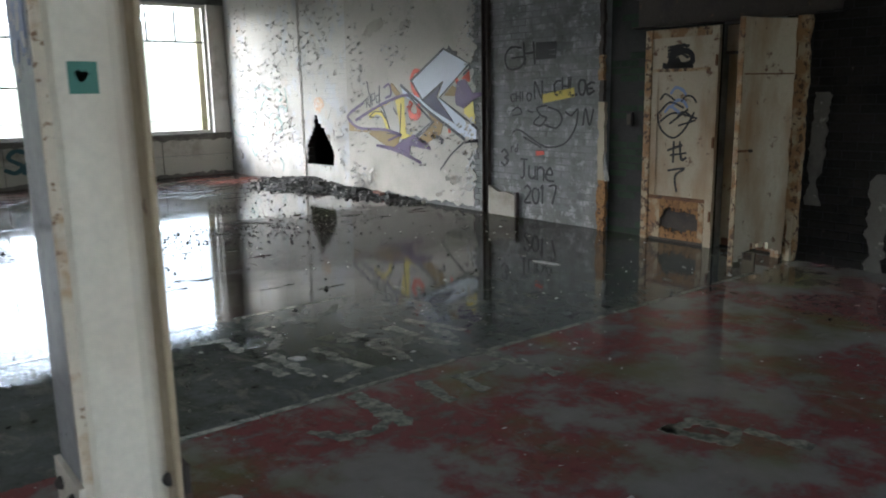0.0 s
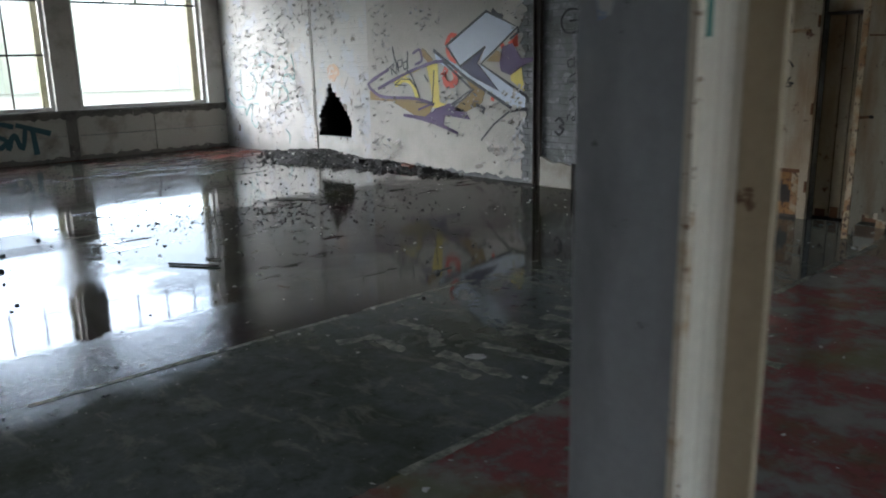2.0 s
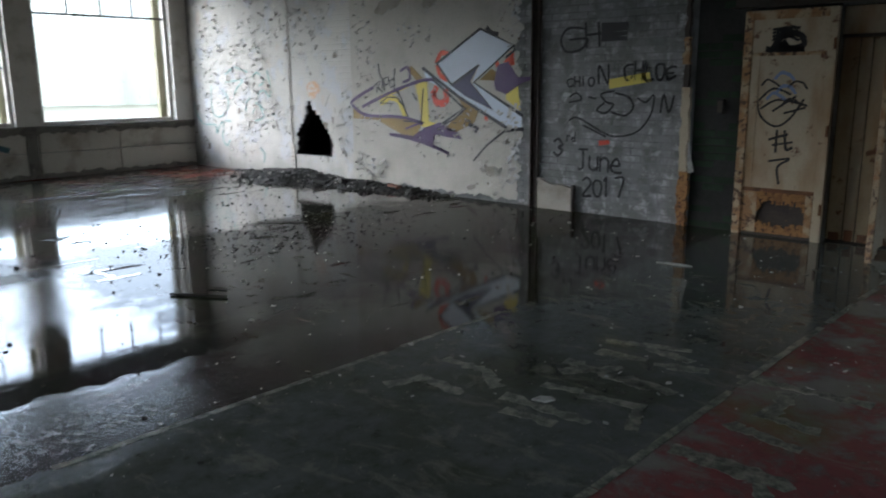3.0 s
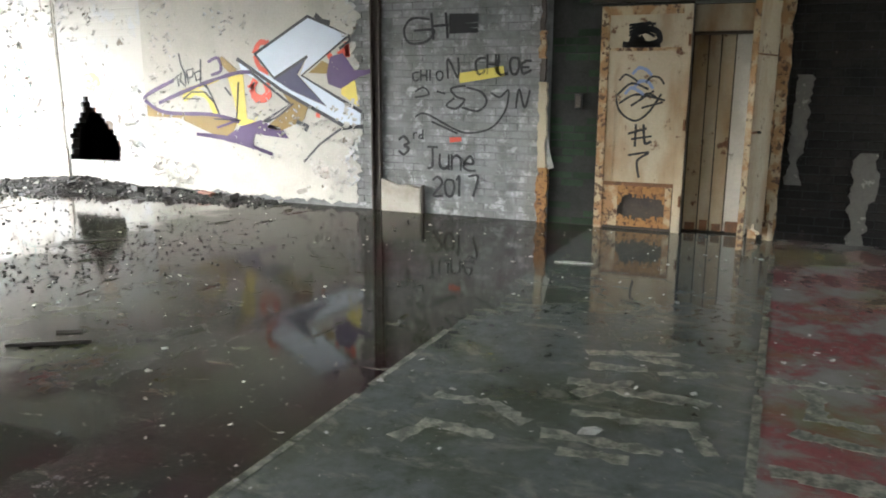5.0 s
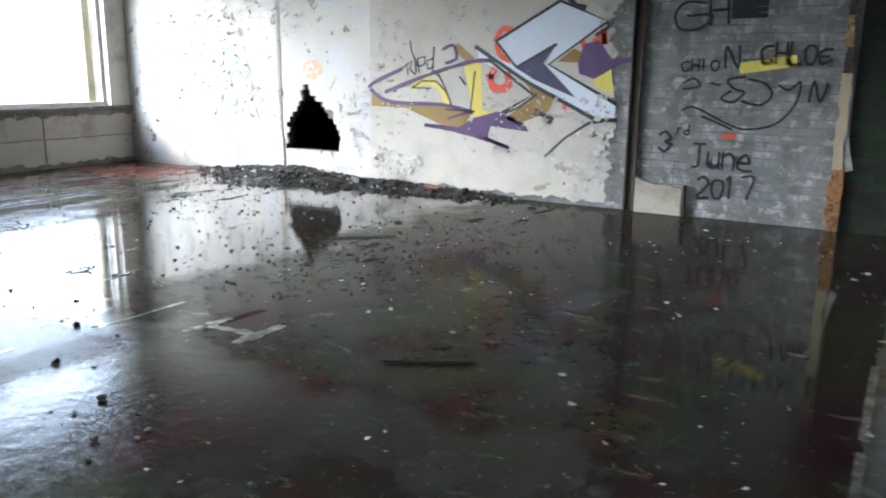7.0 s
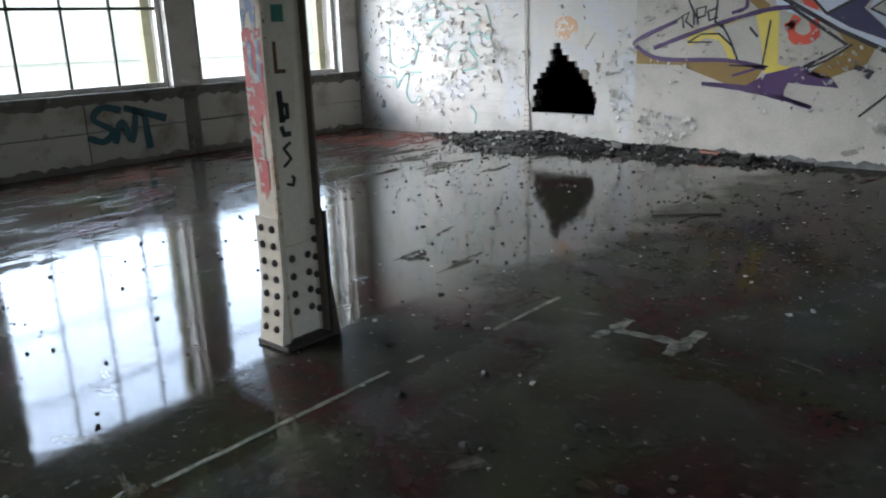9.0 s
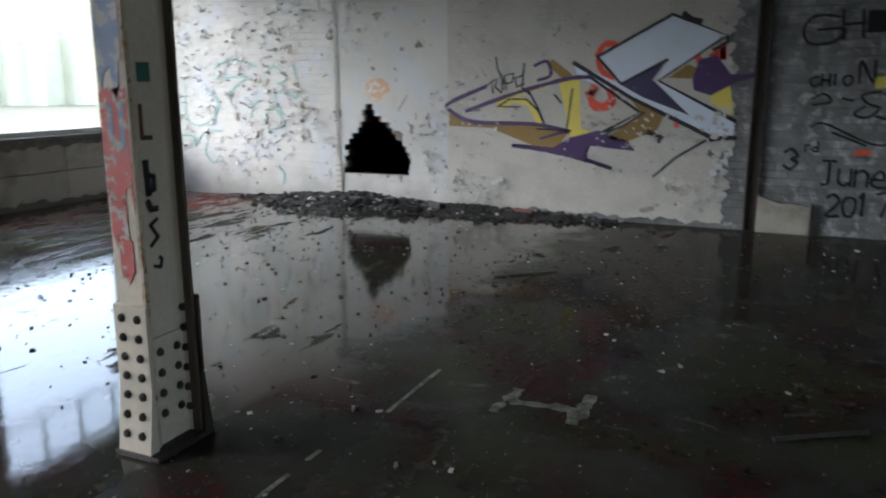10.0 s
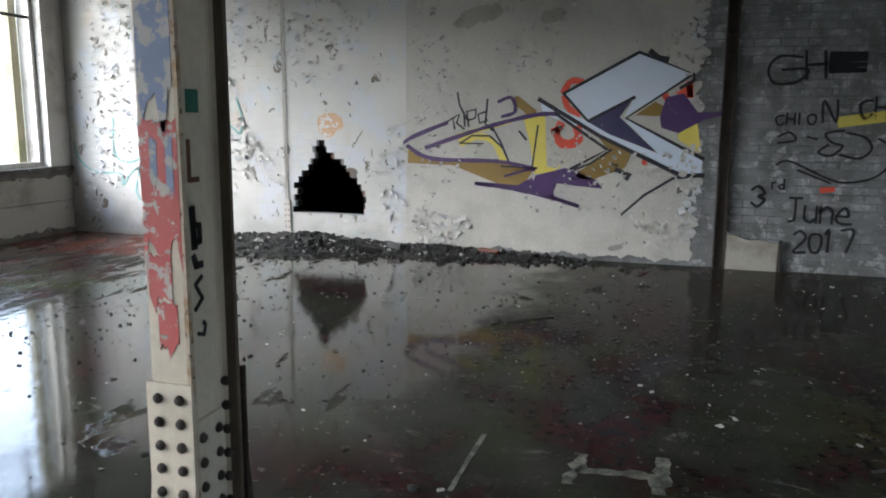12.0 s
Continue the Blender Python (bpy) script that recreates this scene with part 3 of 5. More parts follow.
# dark uneven strip just below the ledge
r = random.Random(61)
lower = [(X0 + (WX - X0) * i / 240, SILL - 0.10 - 0.05 * r.random() ** 2 - 0.05 * max(0, noise.noise((i * 0.11, 4, 0)))) for i in range(241)]
part("broken_edge", prism(bmesh.new(), lower + [(WX, SILL - 0.062), (X0, SILL - 0.062)], "y", NY - 0.008, NY - 0.001), M["sill"], north, "dark uneven strip below the ledge")
# dark uneven strip along the foot of the dado
r = random.Random(62)
damp = [(X0 + (WX - X0) * i / 240, 0.04 + 0.05 * r.random() + 0.06 * max(0, noise.noise((i * 0.13, 8, 0)))) for i in range(241)]
part("damp_foot", prism(bmesh.new(), [(X0, 0.0)] + damp + [(WX, 0.0)], "y", NY - 0.006, NY - 0.001), M["sill"], north, "dark uneven strip along the dado's foot")

# ---------- steel columns ----------
def column(x0, y0, D, wy, outer, inner, label):
    """Riveted steel stanchion: near flange, web set back, far flange standing forward, gusset plates with rivets at the foot."""
    W, tf, fw = 0.215, 0.018, -0.045
    c = tagged(empty("steel_column", (x0, y0, 0)), label, "column", "steel columns of the hall")
    def add(name, b, mat, parent=c, **kw):
        return part(name, b, mat, parent, **kw)
    add("flange", boxes((0, tf, 0, D, 0.03, ZC)), outer, bevel=0.004)
    add("flange_edge", boxes((-0.0015, tf + 0.003, -0.006, 0.008, 0.03, ZC)), M["rusty_edge"])
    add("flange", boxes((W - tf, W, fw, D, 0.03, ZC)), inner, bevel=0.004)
    bm = boxes((tf, W - tf, wy, wy + 0.02, 0.03, ZC))
    for xx, s in ((tf, 1), (W - tf, -1)):
        prism(bm, [(xx, wy), (xx + s * 0.03, wy), (xx + s * 0.012, wy - 0.007), (xx + s * 0.005, wy - 0.014), (xx, wy - 0.03)], "z", 0.03, ZC)
    add("web", bm, M["column"])
    rivets = []
    for side in (-1, 1):
        bm = bmesh.new()
        xa, ya = (0, 0.0) if side < 0 else (W, fw)
        prism(bm, [(xa, 0.0), (xa, 0.61), (xa + side * 0.014, 0.61), (xa + side * 0.014, 0.28), (xa + side * 0.05, 0.0)], "y", ya - 0.012, D + 0.012)
        # the far side's plate takes the darker steel colour
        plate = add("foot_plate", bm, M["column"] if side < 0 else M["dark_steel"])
        for r in range(7):
            for yy in (0.22 * D, 0.78 * D):
                z = 0.56 - r * 0.078
                off = 0.014 + (0.036 * max(0, 0.28 - z) / 0.28)
                rivets.append((plate, (xa + side * off, yy, z)))
    for r in range(6):
        rivets.append((plate, (W - tf - 0.002, 0.0, 0.56 - r * 0.085)))
    plate = add("web_cleat", boxes((tf + 0.002, W - tf - 0.002, wy - 0.014, wy, 0.03, 0.47)), M["column"])
    for r in range(4):
        for xx in (0.062, W - 0.062):
            rivets.append((plate, (xx, wy - 0.014, 0.41 - r * 0.085)))
    dome = bmesh.new()
    bmesh.ops.create_uvsphere(dome, u_segments=10, v_segments=6, radius=0.0175)
    me = bpy.data.meshes.new("rivet")
    dome.to_mesh(me)
    dome.free()
    me.materials.append(M["dark_steel"])
    me.polygons.foreach_set("use_smooth", [True] * len(me.polygons))
    for plate, at in rivets:
        r = new("rivet", me)
        r.parent = plate
        r.location = at
    add("base_plate", boxes((-0.055, W + 0.055, -0.06, D + 0.03, 0, 0.022)), M["dark_steel"], bevel=0.006)
    return c


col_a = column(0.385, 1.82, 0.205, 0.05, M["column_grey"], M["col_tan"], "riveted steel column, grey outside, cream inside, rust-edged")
col_b = column(0.65, 9.11, 0.14, 0.022, M["column"], M["col_shaded_brown"], "riveted steel column with peeling red and blue paint")
def flange_patch(col, x, y0, y1, z0, z1, mat, seed, amp=0.05):
    """Peeling paint on the outer flange, with uneven ends."""
    r = random.Random(seed)
    bot = [(y0 + (y1 - y0) * i / 8, z0 + r.uniform(-amp, amp) * 1.5) for i in range(9)]
    top = [(y1 - (y1 - y0) * i / 8, z1 + r.uniform(-0.01, 0.01)) for i in range(9)]
    o = part("paint_patch", prism(bmesh.new(), bot + top, "x", x - 0.003, x - 0.0005), mat, col)
    return o


flange_patch(col_b, 0, 0.004, 0.136, 1.02, 1.42, M["col_red"], 1)["label"] = "peeling red paint"
flange_patch(col_b, 0, 0.045, 0.128, 0.86, 1.015, M["col_red"], 5, 0.02)
flange_patch(col_b, 0, 0.030, 0.100, 0.72, 0.865, M["col_red"], 6, 0.02)
for y0, y1, z0, z1, seed in ((0.02, 0.045, 1.22, 1.38, 7), (0.075, 0.10, 1.24, 1.37, 8)):
    o = flange_patch(col_b, -0.001, y0, y1, z0, z1, M["col_blue"], seed, 0.02)
    o["label"] = "blue smear"
flange_patch(col_b, 0, 0.01, 0.13, 1.45, 2.3, M["col_blue"], 2)["label"] = "peeling blue paint"
flange_patch(col_a, 0, 0.04, 0.20, 1.60, 2.2, M["col_blue"], 3)


def web_mark(col, pts, w, mat):
    wy = 0.05 if col is col_a else 0.022
    bm = bmesh.new()
    for (a, b), (c, d) in zip(pts, pts[1:]):
        v = Vector((c - a, d - b))
        n = Vector((-v.y, v.x)).normalized() * w / 2
        e = v.normalized() * w * 0.3
        prism(bm, [(a - n.x - e.x, b - n.y - e.y), (c - n.x + e.x, d - n.y + e.y), (c + n.x + e.x, d + n.y + e.y), (a + n.x - e.x, b + n.y - e.y)], "y", wy - 0.004, wy - 0.0005)
    part("painted_mark", bm, mat, col)


for c, z in ((col_a, 1.535), (col_b, 1.48)):
    web_mark(c, [(0.095, z), (0.115, z)], 0.07, M["g_green"])
web_mark(col_b, [(0.075, 1.36), (0.075, 1.24), (0.12, 1.24)], 0.016, M["rust"])
for pts, w in (([(0.08, 1.15), (0.085, 1.03)], 0.028), ([(0.085, 1.10), (0.115, 1.095), (0.115, 1.045), (0.085, 1.04)], 0.020), ([(0.078, 1.0), (0.09, 0.97), (0.12, 0.97)], 0.022), ([(0.115, 0.93), (0.08, 0.91), (0.115, 0.86), (0.075, 0.83)], 0.013), ([(0.115, 0.78), (0.125, 0.77), (0.115, 0.74), (0.085, 0.75)], 0.013)):
    web_mark(col_b, pts, w, M["black"])
web_mark(col_a, [(0.094, 1.548), (0.10, 1.53), (0.112, 1.545)], 0.012, M["black"])

# ---------- grey, green and blackish brickwork of the east wall -------
brick_run(7.33, 7.53, 2.6, M["grey_brick"], WX + 0.002, 30, wall_e)
brick_run(5.46, 7.22, 2.72, M["grey_brick"], WX + 0.006, 31, wall_e, gap=0.005)
part("joint_face", boxes((WX + 0.0095, WX + 0.0118, 5.46, 7.22, 0, 2.72)), M["mortar"], wall_e)
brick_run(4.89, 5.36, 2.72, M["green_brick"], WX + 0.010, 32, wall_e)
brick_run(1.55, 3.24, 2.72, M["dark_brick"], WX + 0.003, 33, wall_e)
# plain near-black face above the single bricks and south of them
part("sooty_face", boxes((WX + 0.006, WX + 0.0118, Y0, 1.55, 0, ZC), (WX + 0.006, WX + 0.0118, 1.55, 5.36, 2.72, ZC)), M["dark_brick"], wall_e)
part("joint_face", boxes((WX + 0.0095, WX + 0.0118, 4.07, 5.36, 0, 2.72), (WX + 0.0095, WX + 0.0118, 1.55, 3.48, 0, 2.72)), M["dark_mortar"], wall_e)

# dark stanchion built into the wall
st = tagged(empty("wall_stanchion", (WX, 7.27, 0)), "dark rusted steel stanchion built into the wall", "column")
for y0, y1, x0 in ((-0.055, -0.038, -0.05), (0.038, 0.055, -0.05), (-0.038, 0.038, -0.012)):
    part("flange" if x0 < -0.03 else "web", boxes((x0, 0.01, y0, y1, 0, ZC)), M["dark_steel"], st, bevel=0.003)
blk = prism(bmesh.new(), [(6.74, 0.0), (7.21, 0.0), (7.21, 0.36), (7.12, 0.33), (7.02, 0.29), (6.90, 0.30), (6.74, 0.27)], "x", WX - 0.05, WX + 0.002)
tagged(finish("plinth_block", blk, M["panel"], bevel=0.006), "chipped cream-white render block at the wall foot", "plinth")
tagged(finish("steel_stub", boxes((WX - 0.055, WX - 0.002, 6.71, 6.735, 0, 0.30)), M["dark_steel"], bevel=0.003), "short dark steel upright beside the render block", "steel upright")

# torn jamb strip between grey and green brick
jamb = tagged(empty("door_jamb", (0, 0, 0)), "torn cream jamb lining, rusted through below", "door jamb")
def torn_strip(name, ya, yb, z0, z1, mat, seed, label="", amp=0.02):
    n = max(8, int((z1 - z0) * 40))
    part(name, prism(bmesh.new(), ragged((ya, z1), (ya, z0), n, amp, seed + 1) + ragged((yb, z0), (yb, z1), n, amp, seed), "x", WX - 0.05, WX - 0.002), M[mat], jamb, label)


torn_strip("rusted_foot", 5.36, 5.47, 0.0, 0.55, "rust_orange", 23, "orange-brown rusted foot", 0.03)
torn_strip("lining", 5.385, 5.465, 0.552, 1.38, "cream", 21)
torn_strip("broken_gap", 5.40, 5.46, 1.382, 1.60, "dark_steel", 25, "black break in the lining", 0.03)
torn_strip("lining", 5.41, 5.465, 1.602, 1.86, "rusty_cream", 27, "", 0.03)
torn_strip("upper_edge", 5.42, 5.465, 1.862, 2.75, "dark_steel", 29, "dark strip above the lining", 0.025)
part("hanging_scrap", prism(bmesh.new(), [(5.36, 0.86), (5.33, 0.70), (5.29, 0.56), (5.35, 0.54), (5.37, 0.66)], "x", WX - 0.062, WX - 0.056), M["chip"], jamb)
sw = tagged(empty("switch_box", (WX, 5.08, 1.2)), "small grey switch box on dark green brick", "switch")
part("box_body", boxes((-0.03, 0.008, -0.035, 0.035, -0.07, 0.07)), M["dark_mortar"], sw, bevel=0.005)
part("cover", boxes((-0.036, -0.031, -0.024, 0.024, -0.055, 0.055)), M["dark_steel"], sw)

# fixed steel door beside the opening
steel_door = tagged(empty("steel_door", (0, 0, 0)), "cream steel door, rusted through at its foot, with black tags", "door")
DX = WX - 0.045
def sd(name, b, mat="cream", **kw):
    return part(name, b, M[mat], steel_door, **kw)
sheet = boxes((DX, DX + 0.02, 4.15, 4.80, 0.42, 1.98))
sd("sheet", sheet)
sd("rusted_edge", boxes((DX, DX + 0.02, 4.66, 4.80, 0.03, 0.42), (DX, DX + 0.02, 4.16, 4.22, 0.03, 0.42)), "rusty_cream")
bm = bmesh.new()
r = random.Random(5)
for i in range(22):
    y = 4.22 + i * 0.02
    mid = 1 - abs(i - 10.5) / 11
    lo, hi = 0.13 + r.uniform(-0.02, 0.025) - 0.03 * mid, 0.24 + 0.09 * min(1, mid * 2.5) + r.uniform(-0.03, 0.02)
    box(bm, DX + 0.001, DX + 0.012, y, y + 0.02, 0.03, lo)
    box(bm, DX + 0.001, DX + 0.012, y, y + 0.02, hi, 0.42)
sd("rusted_foot", bm, "rust_orange", label="foot eaten away by rust")
sd("stile", boxes((DX - 0.012, DX + 0.03, 4.80, 4.88, 0, 2.06)), "rusty_cream", bevel=0.004)
sd("stile", boxes((DX - 0.012, DX + 0.03, 4.07, 4.15, 0, 2.06)), "cream", bevel=0.004)
for z0, z1, m in ((1.98, 2.06, "rusty_cream"), (1.66, 1.69, "rusty_cream"), (0.42, 0.455, "rust")):
    sd("rail", boxes((DX - 0.006, DX + 0.03, 4.15, 4.80, z0, z1)), m, bevel=0.003)
sd("cover_strip", boxes((DX - 0.008, DX, 4.72, 4.735, 0.455, 1.66)), "cream")
# dark sheet added behind the rusted foot so its hole shows black
sd("back_plate", boxes((DX + 0.025, DX + 0.05, 4.15, 4.80, 0.0, 0.45)), "dark_steel")
for z in (0.3, 1.0, 1.75):
    sd("hinge", rod(bmesh.new(), (DX - 0.02, 4.085, z - 0.05), (DX - 0.02, 4.085, z + 0.05), 0.012), "rust")

# recess with the folding shutter
shutter = tagged(empty("folding_shutter", (0, 0, 0)), "cream folding steel shutter inside the wall opening", "shutter")
ys = [4.06, 3.93, 3.82, 3.70, 3.49]
for i in range(4):
    dx = 0.10 + 0.03 * (i % 2)
    bm = prism(bmesh.new(), [(WX + dx, ys[i]), (WX + 0.13 - 0.03 * (i % 2), ys[i + 1] + 0.012), (WX + 0.145 - 0.03 * (i % 2), ys[i + 1] + 0.012), (WX + dx + 0.015, ys[i])], "z", 0.02, 1.80)
    part("shutter_leaf", bm, M["mural_ground"] if i == 3 else M["cream"], shutter)
    part("foot_rust", boxes((WX + 0.088, WX + 0.094, ys[i + 1] + 0.02, ys[i] - 0.02, 0.02, 0.09 + 0.03 * (i % 2))), M["rust"], shutter)
part("lintel_board", boxes((WX + 0.06, WX + 0.16, 3.485, 4.065, 1.83, 2.06)), M["cream"], shutter, bevel=0.004)
part("track", boxes((WX + 0.05, WX + 0.17, 3.485, 4.065, 1.802, 1.828)), M["dark_steel"], shutter)
part("back_sheet", boxes((WX + 0.2, WX + 0.22, 3.485, 4.065, 0.0, 2.06)), M["dark_steel"], shutter)

# open door leaf and its post
leaf = tagged(empty("open_door_leaf", (6.555, 3.35, 0.0)), "open cream steel door leaf, rust-stained, torn at its foot", "door")
leaf.matrix_world = pose(6.555, 3.35, 0.0, 0, 0, -14)
r = random.Random(9)
bm = bmesh.new()
N, L = 12, 0.60
for i in range(N):
    u0, u1 = -L * i / N, -L * (i + 1) / N
    b0, b1 = (0.05 * math.sin(math.pi * i / N), 0.05 * math.sin(math.pi * (i + 1) / N))
    foot = 0.03 + (0.16 * max(0, math.sin(math.pi * (i + 0.5) / N * 1.15)) * r.uniform(0.6, 1.0) if i < 9 else r.uniform(0, 0.03))
    vs = [bm.verts.new(p) for p in ((u0, b0, foot), (u1, b1, foot), (u1, b1, 2.06), (u0, b0, 2.06), (u0, b0 + 0.035, foot), (u1, b1 + 0.035, foot), (u1, b1 + 0.035, 2.06), (u0, b0 + 0.035, 2.06))]
    for f in ((0, 1, 2, 3), (7, 6, 5, 4), (0, 4, 5, 1), (3, 2, 6, 7), (0, 3, 7, 4), (1, 5, 6, 2)):
        bm.faces.new([vs[j] for j in f])
bmesh.ops.recalc_face_normals(bm, faces=bm.faces[:])
part("sheet", bm, M["cream"], leaf)
part("edge_strip", boxes((-L - 0.012, -L + 0.006, -0.006, 0.045, 0.0, 2.06)), M["rusty_cream"], leaf, bevel=0.003)
part("rail", boxes((-L + 0.02, -0.03, -0.012, -0.003, 1.60, 1.612)), M["rust"], leaf)
hd = part("latch", boxes((-L - 0.02, -L + 0.14, -0.022, -0.008, 0.97, 0.99)), M["rust"], leaf, "rusted sliding latch")
part("knob", rod(bmesh.new(), (-L + 0.10, -0.05, 0.98), (-L + 0.10, -0.02, 0.98), 0.012), M["dark_steel"], hd)
for z in (0.25, 1.0, 1.8):
    part("hinge", rod(bmesh.new(), (0.0, -0.012, z - 0.06), (0.0, -0.012, z + 0.06), 0.014), M["rust"], leaf)
post = tagged(empty("door_post", (0, 0, 0)), "rusty cream steel door post with flaking edge", "door post")
left, right = ragged((3.35, 0.0), (3.35, 2.08), 30, 0.02, 41), ragged((3.25, 2.08), (3.25, 0.0), 60, 0.022, 42)
part("upright", prism(bmesh.new(), right + left, "x", WX - 0.06, WX - 0.002), M["rusty_cream"], post)
part("return", boxes((WX - 0.03, WX + 0.10, 3.40, 3.478, 0, 2.07)), M["rusty_cream"], post, bevel=0.003)
part("scrap", boxes((WX - 0.09, WX - 0.065, 3.27, 3.31, 0.0, 0.40)), M["cream"], post, bevel=0.004)

# remnant of plaster on the blackish brick beside the post
left, right = ragged((3.20, 0.50), (3.19, 1.45), 30, 0.05, 51), ragged((3.07, 1.45), (3.09, 0.50), 30, 0.06, 52)
part("plaster_remnant", prism(bmesh.new(), right + left, "x", WX - 0.012, WX - 0.003), M["sill"], wall_e, "grey remnant of plaster")
left, right = ragged((2.70, 0.0), (2.68, 0.8), 24, 0.07, 53), ragged((2.50, 0.8), (2.52, 0.0), 24, 0.07, 54)
part("plaster_remnant", prism(bmesh.new(), right + left, "x", WX - 0.012, WX - 0.003), M["sill"], wall_e)

# dark beam over the doors
beam = tagged(empty("lintel_beam", (0, 0, 0)), "dark rusted steel lintel beam over the doors", "beam")
part("web", boxes((WX - 0.05, WX - 0.03, 3.0, 4.98, 2.10, 2.36)), M["dark_steel"], beam)
part("flange", boxes((WX - 0.15, WX - 0.002, 3.0, 4.98, 2.085, 2.10)), M["dark_steel"], beam, bevel=0.003)
part("flange", boxes((WX - 0.15, WX - 0.002, 3.0, 4.98, 2.36, 2.375)), M["dark_steel"], beam, bevel=0.003)

tagged(finish("wall_plug", rod(bmesh.new(), (WX - 0.006, 12.44, 0.97), (WX + 0.01, 12.44, 0.97), 0.028, 10), M["black"]), "small black drilled plug hole in white wall", "plug hole")
# thin conduit up the white wall
con = tagged(empty("conduit", (WX, 11.93, 0)), "thin cream conduit strip up the white wall", "conduit")
part("channel", boxes((-0.010, 0.0, -0.015, 0.015, 0.5, ZC)), M["mural_ground"], con, bevel=0.003)
part("cable", rod(bmesh.new(), (-0.014, 0.022, 0.5), (-0.014, 0.022, ZC), 0.005), M["pier"], con)
ft = part("perforated_foot", boxes((-0.02, 0.0, -0.035, 0.04, 0.08, 0.5)), M["mural_ground"], con)
for i in range(6):
    for y in (-0.02, 0.022):
        part("hole_rim", boxes((-0.022, -0.0195, y - 0.008, y + 0.008, 0.12 + i * 0.065, 0.136 + i * 0.065)), M["rust"], ft)

# ---------- graffiti ----------
def smooth_line(pts, n=5):
    if len(pts) < 3:
        return [Vector(p) for p in pts]
    P = [Vector(p) for p in (pts[0], *pts, pts[-1])]
    out = []
    for i in range(1, len(P) - 2):
        for k in range(n):
            t = k / n
            a, b, c, d = P[i - 1:i + 3]
            out.append(0.5 * (2 * b + (c - a) * t + (2 * a - 5 * b + 4 * c - d) * t * t + (3 * b - a - 3 * c + d) * t ** 3))
    return out + [P[-2]]


def ribbon(bm, pts, w, axis, a, b, curved=True, seed=1, uneven=0.35):
    line = smooth_line(pts) if curved else [Vector(p) for p in pts]
    L, R = [], []
    for i, p in enumerate(line):
        d = (line[min(i + 1, len(line) - 1)] - line[max(i - 1, 0)])
        d = d.normalized() if d.length > 1e-6 else Vector((1, 0))
        n = Vector((-d.y, d.x)) * w / 2 * (1 + uneven * noise.noise((i * 0.7, seed, w * 50)))
        end = -d * w * 0.4 if i == 0 else (d * w * 0.4 if i == len(line) - 1 else Vector((0, 0)))
        L.append(p + n + end)
        R.append(p - n + end)
    def at(p, w_):
        return {"x": (w_, p.x, p.y), "y": (p.x, w_, p.y), "z": (p.x, p.y, w_)}[axis]
    rings = [[bm.verts.new(at(p, q)) for p, q in ((l, a), (r_, a), (r_, b), (l, b))] for l, r_ in zip(L, R)]
    for u, v in zip(rings, rings[1:]):
        for k in range(4):
            bm.faces.new((u[k], u[(k + 1) % 4], v[(k + 1) % 4], v[k]))
    bm.faces.new(rings[0])
    bm.faces.new(rings[-1][::-1])
    bmesh.ops.recalc_face_normals(bm, faces=bm.faces[:])


def under(ob, parent):
    ob.matrix_parent_inverse = parent.matrix_world.inverted()
    return ob


bpy.context.view_layer.update()


def wall_fill(parent, name, mat, pts, layer):
    under(part(name, prism(bmesh.new(), pts, "x", WX - 0.0045 - 0.0012 * layer, WX - 0.004), mat, parent), parent)


def wall_stroke(parent, name, mat, pts, w, layer):
    bm = bmesh.new()
    x = WX - 0.0045 - 0.0012 * layer
    if layer > 10:
        x = WX - 0.049
    ribbon(bm, pts, w, "x", x, x + 0.003, len(pts) > 2 and mat != M["g_black"])
    under(part(name, bm, mat, parent), parent)


# strokes of each hand-written letter on a grid of 4 by 6
LETTERS = {"C": "45 25 04 02 10 30 41", "H": "06 00/03 43/46 40", "I": "16 10", "O": "15 04 02 10 30 42 44 35 15", "N": "00 06 40 46", "L": "06 00 40",
           "E": "44 24 03 01 10 41/02 32", "3": "05 26 44 23 42 20 01", "r": "04 00/03 14 34", "d": "46 40/42 23 01 20 41", "J": "06 46/26 21 10 00", "u": "04 01 20 41/44 40",
           "n": "04 00/03 24 43 40", "e": "02 42 34 13 01 20 50", "2": "05 26 44 00 40", "0": "15 04 02 10 30 42 44 35 15", "1": "05 16 10", "7": "06 46 20"}


def wall_word(parent, text, ya, za, yb, zb_, h, w):
    step = (yb - ya) / len(text)
    for i, ch in enumerate(text):
        bm = bmesh.new()
        for s in LETTERS[ch].split("/"):
            pts = [(ya + step * (i + 0.1 + 0.75 * int(q[0]) / 4), za + (zb_ - za) * i / len(text) + h * int(q[1]) / 6) for q in s.split()]
            ribbon(bm, pts, w, "x", WX - 0.0105, WX - 0.0075)
        under(part("letter", bm, M["black"], parent), parent)


def dado_stroke(parent, pts, w):
    bm = bmesh.new()
    ribbon(bm, pts, w, "y", NY - 0.0045, NY - 0.002)
    under(part("letter", bm, M["teal_dark"], parent), parent)


M["teal_dark"] = paint("dark_teal_spray", (0.012, 0.07, 0.085), 0.68, (0.3, 0.28, 0.25))
floor_marks = []


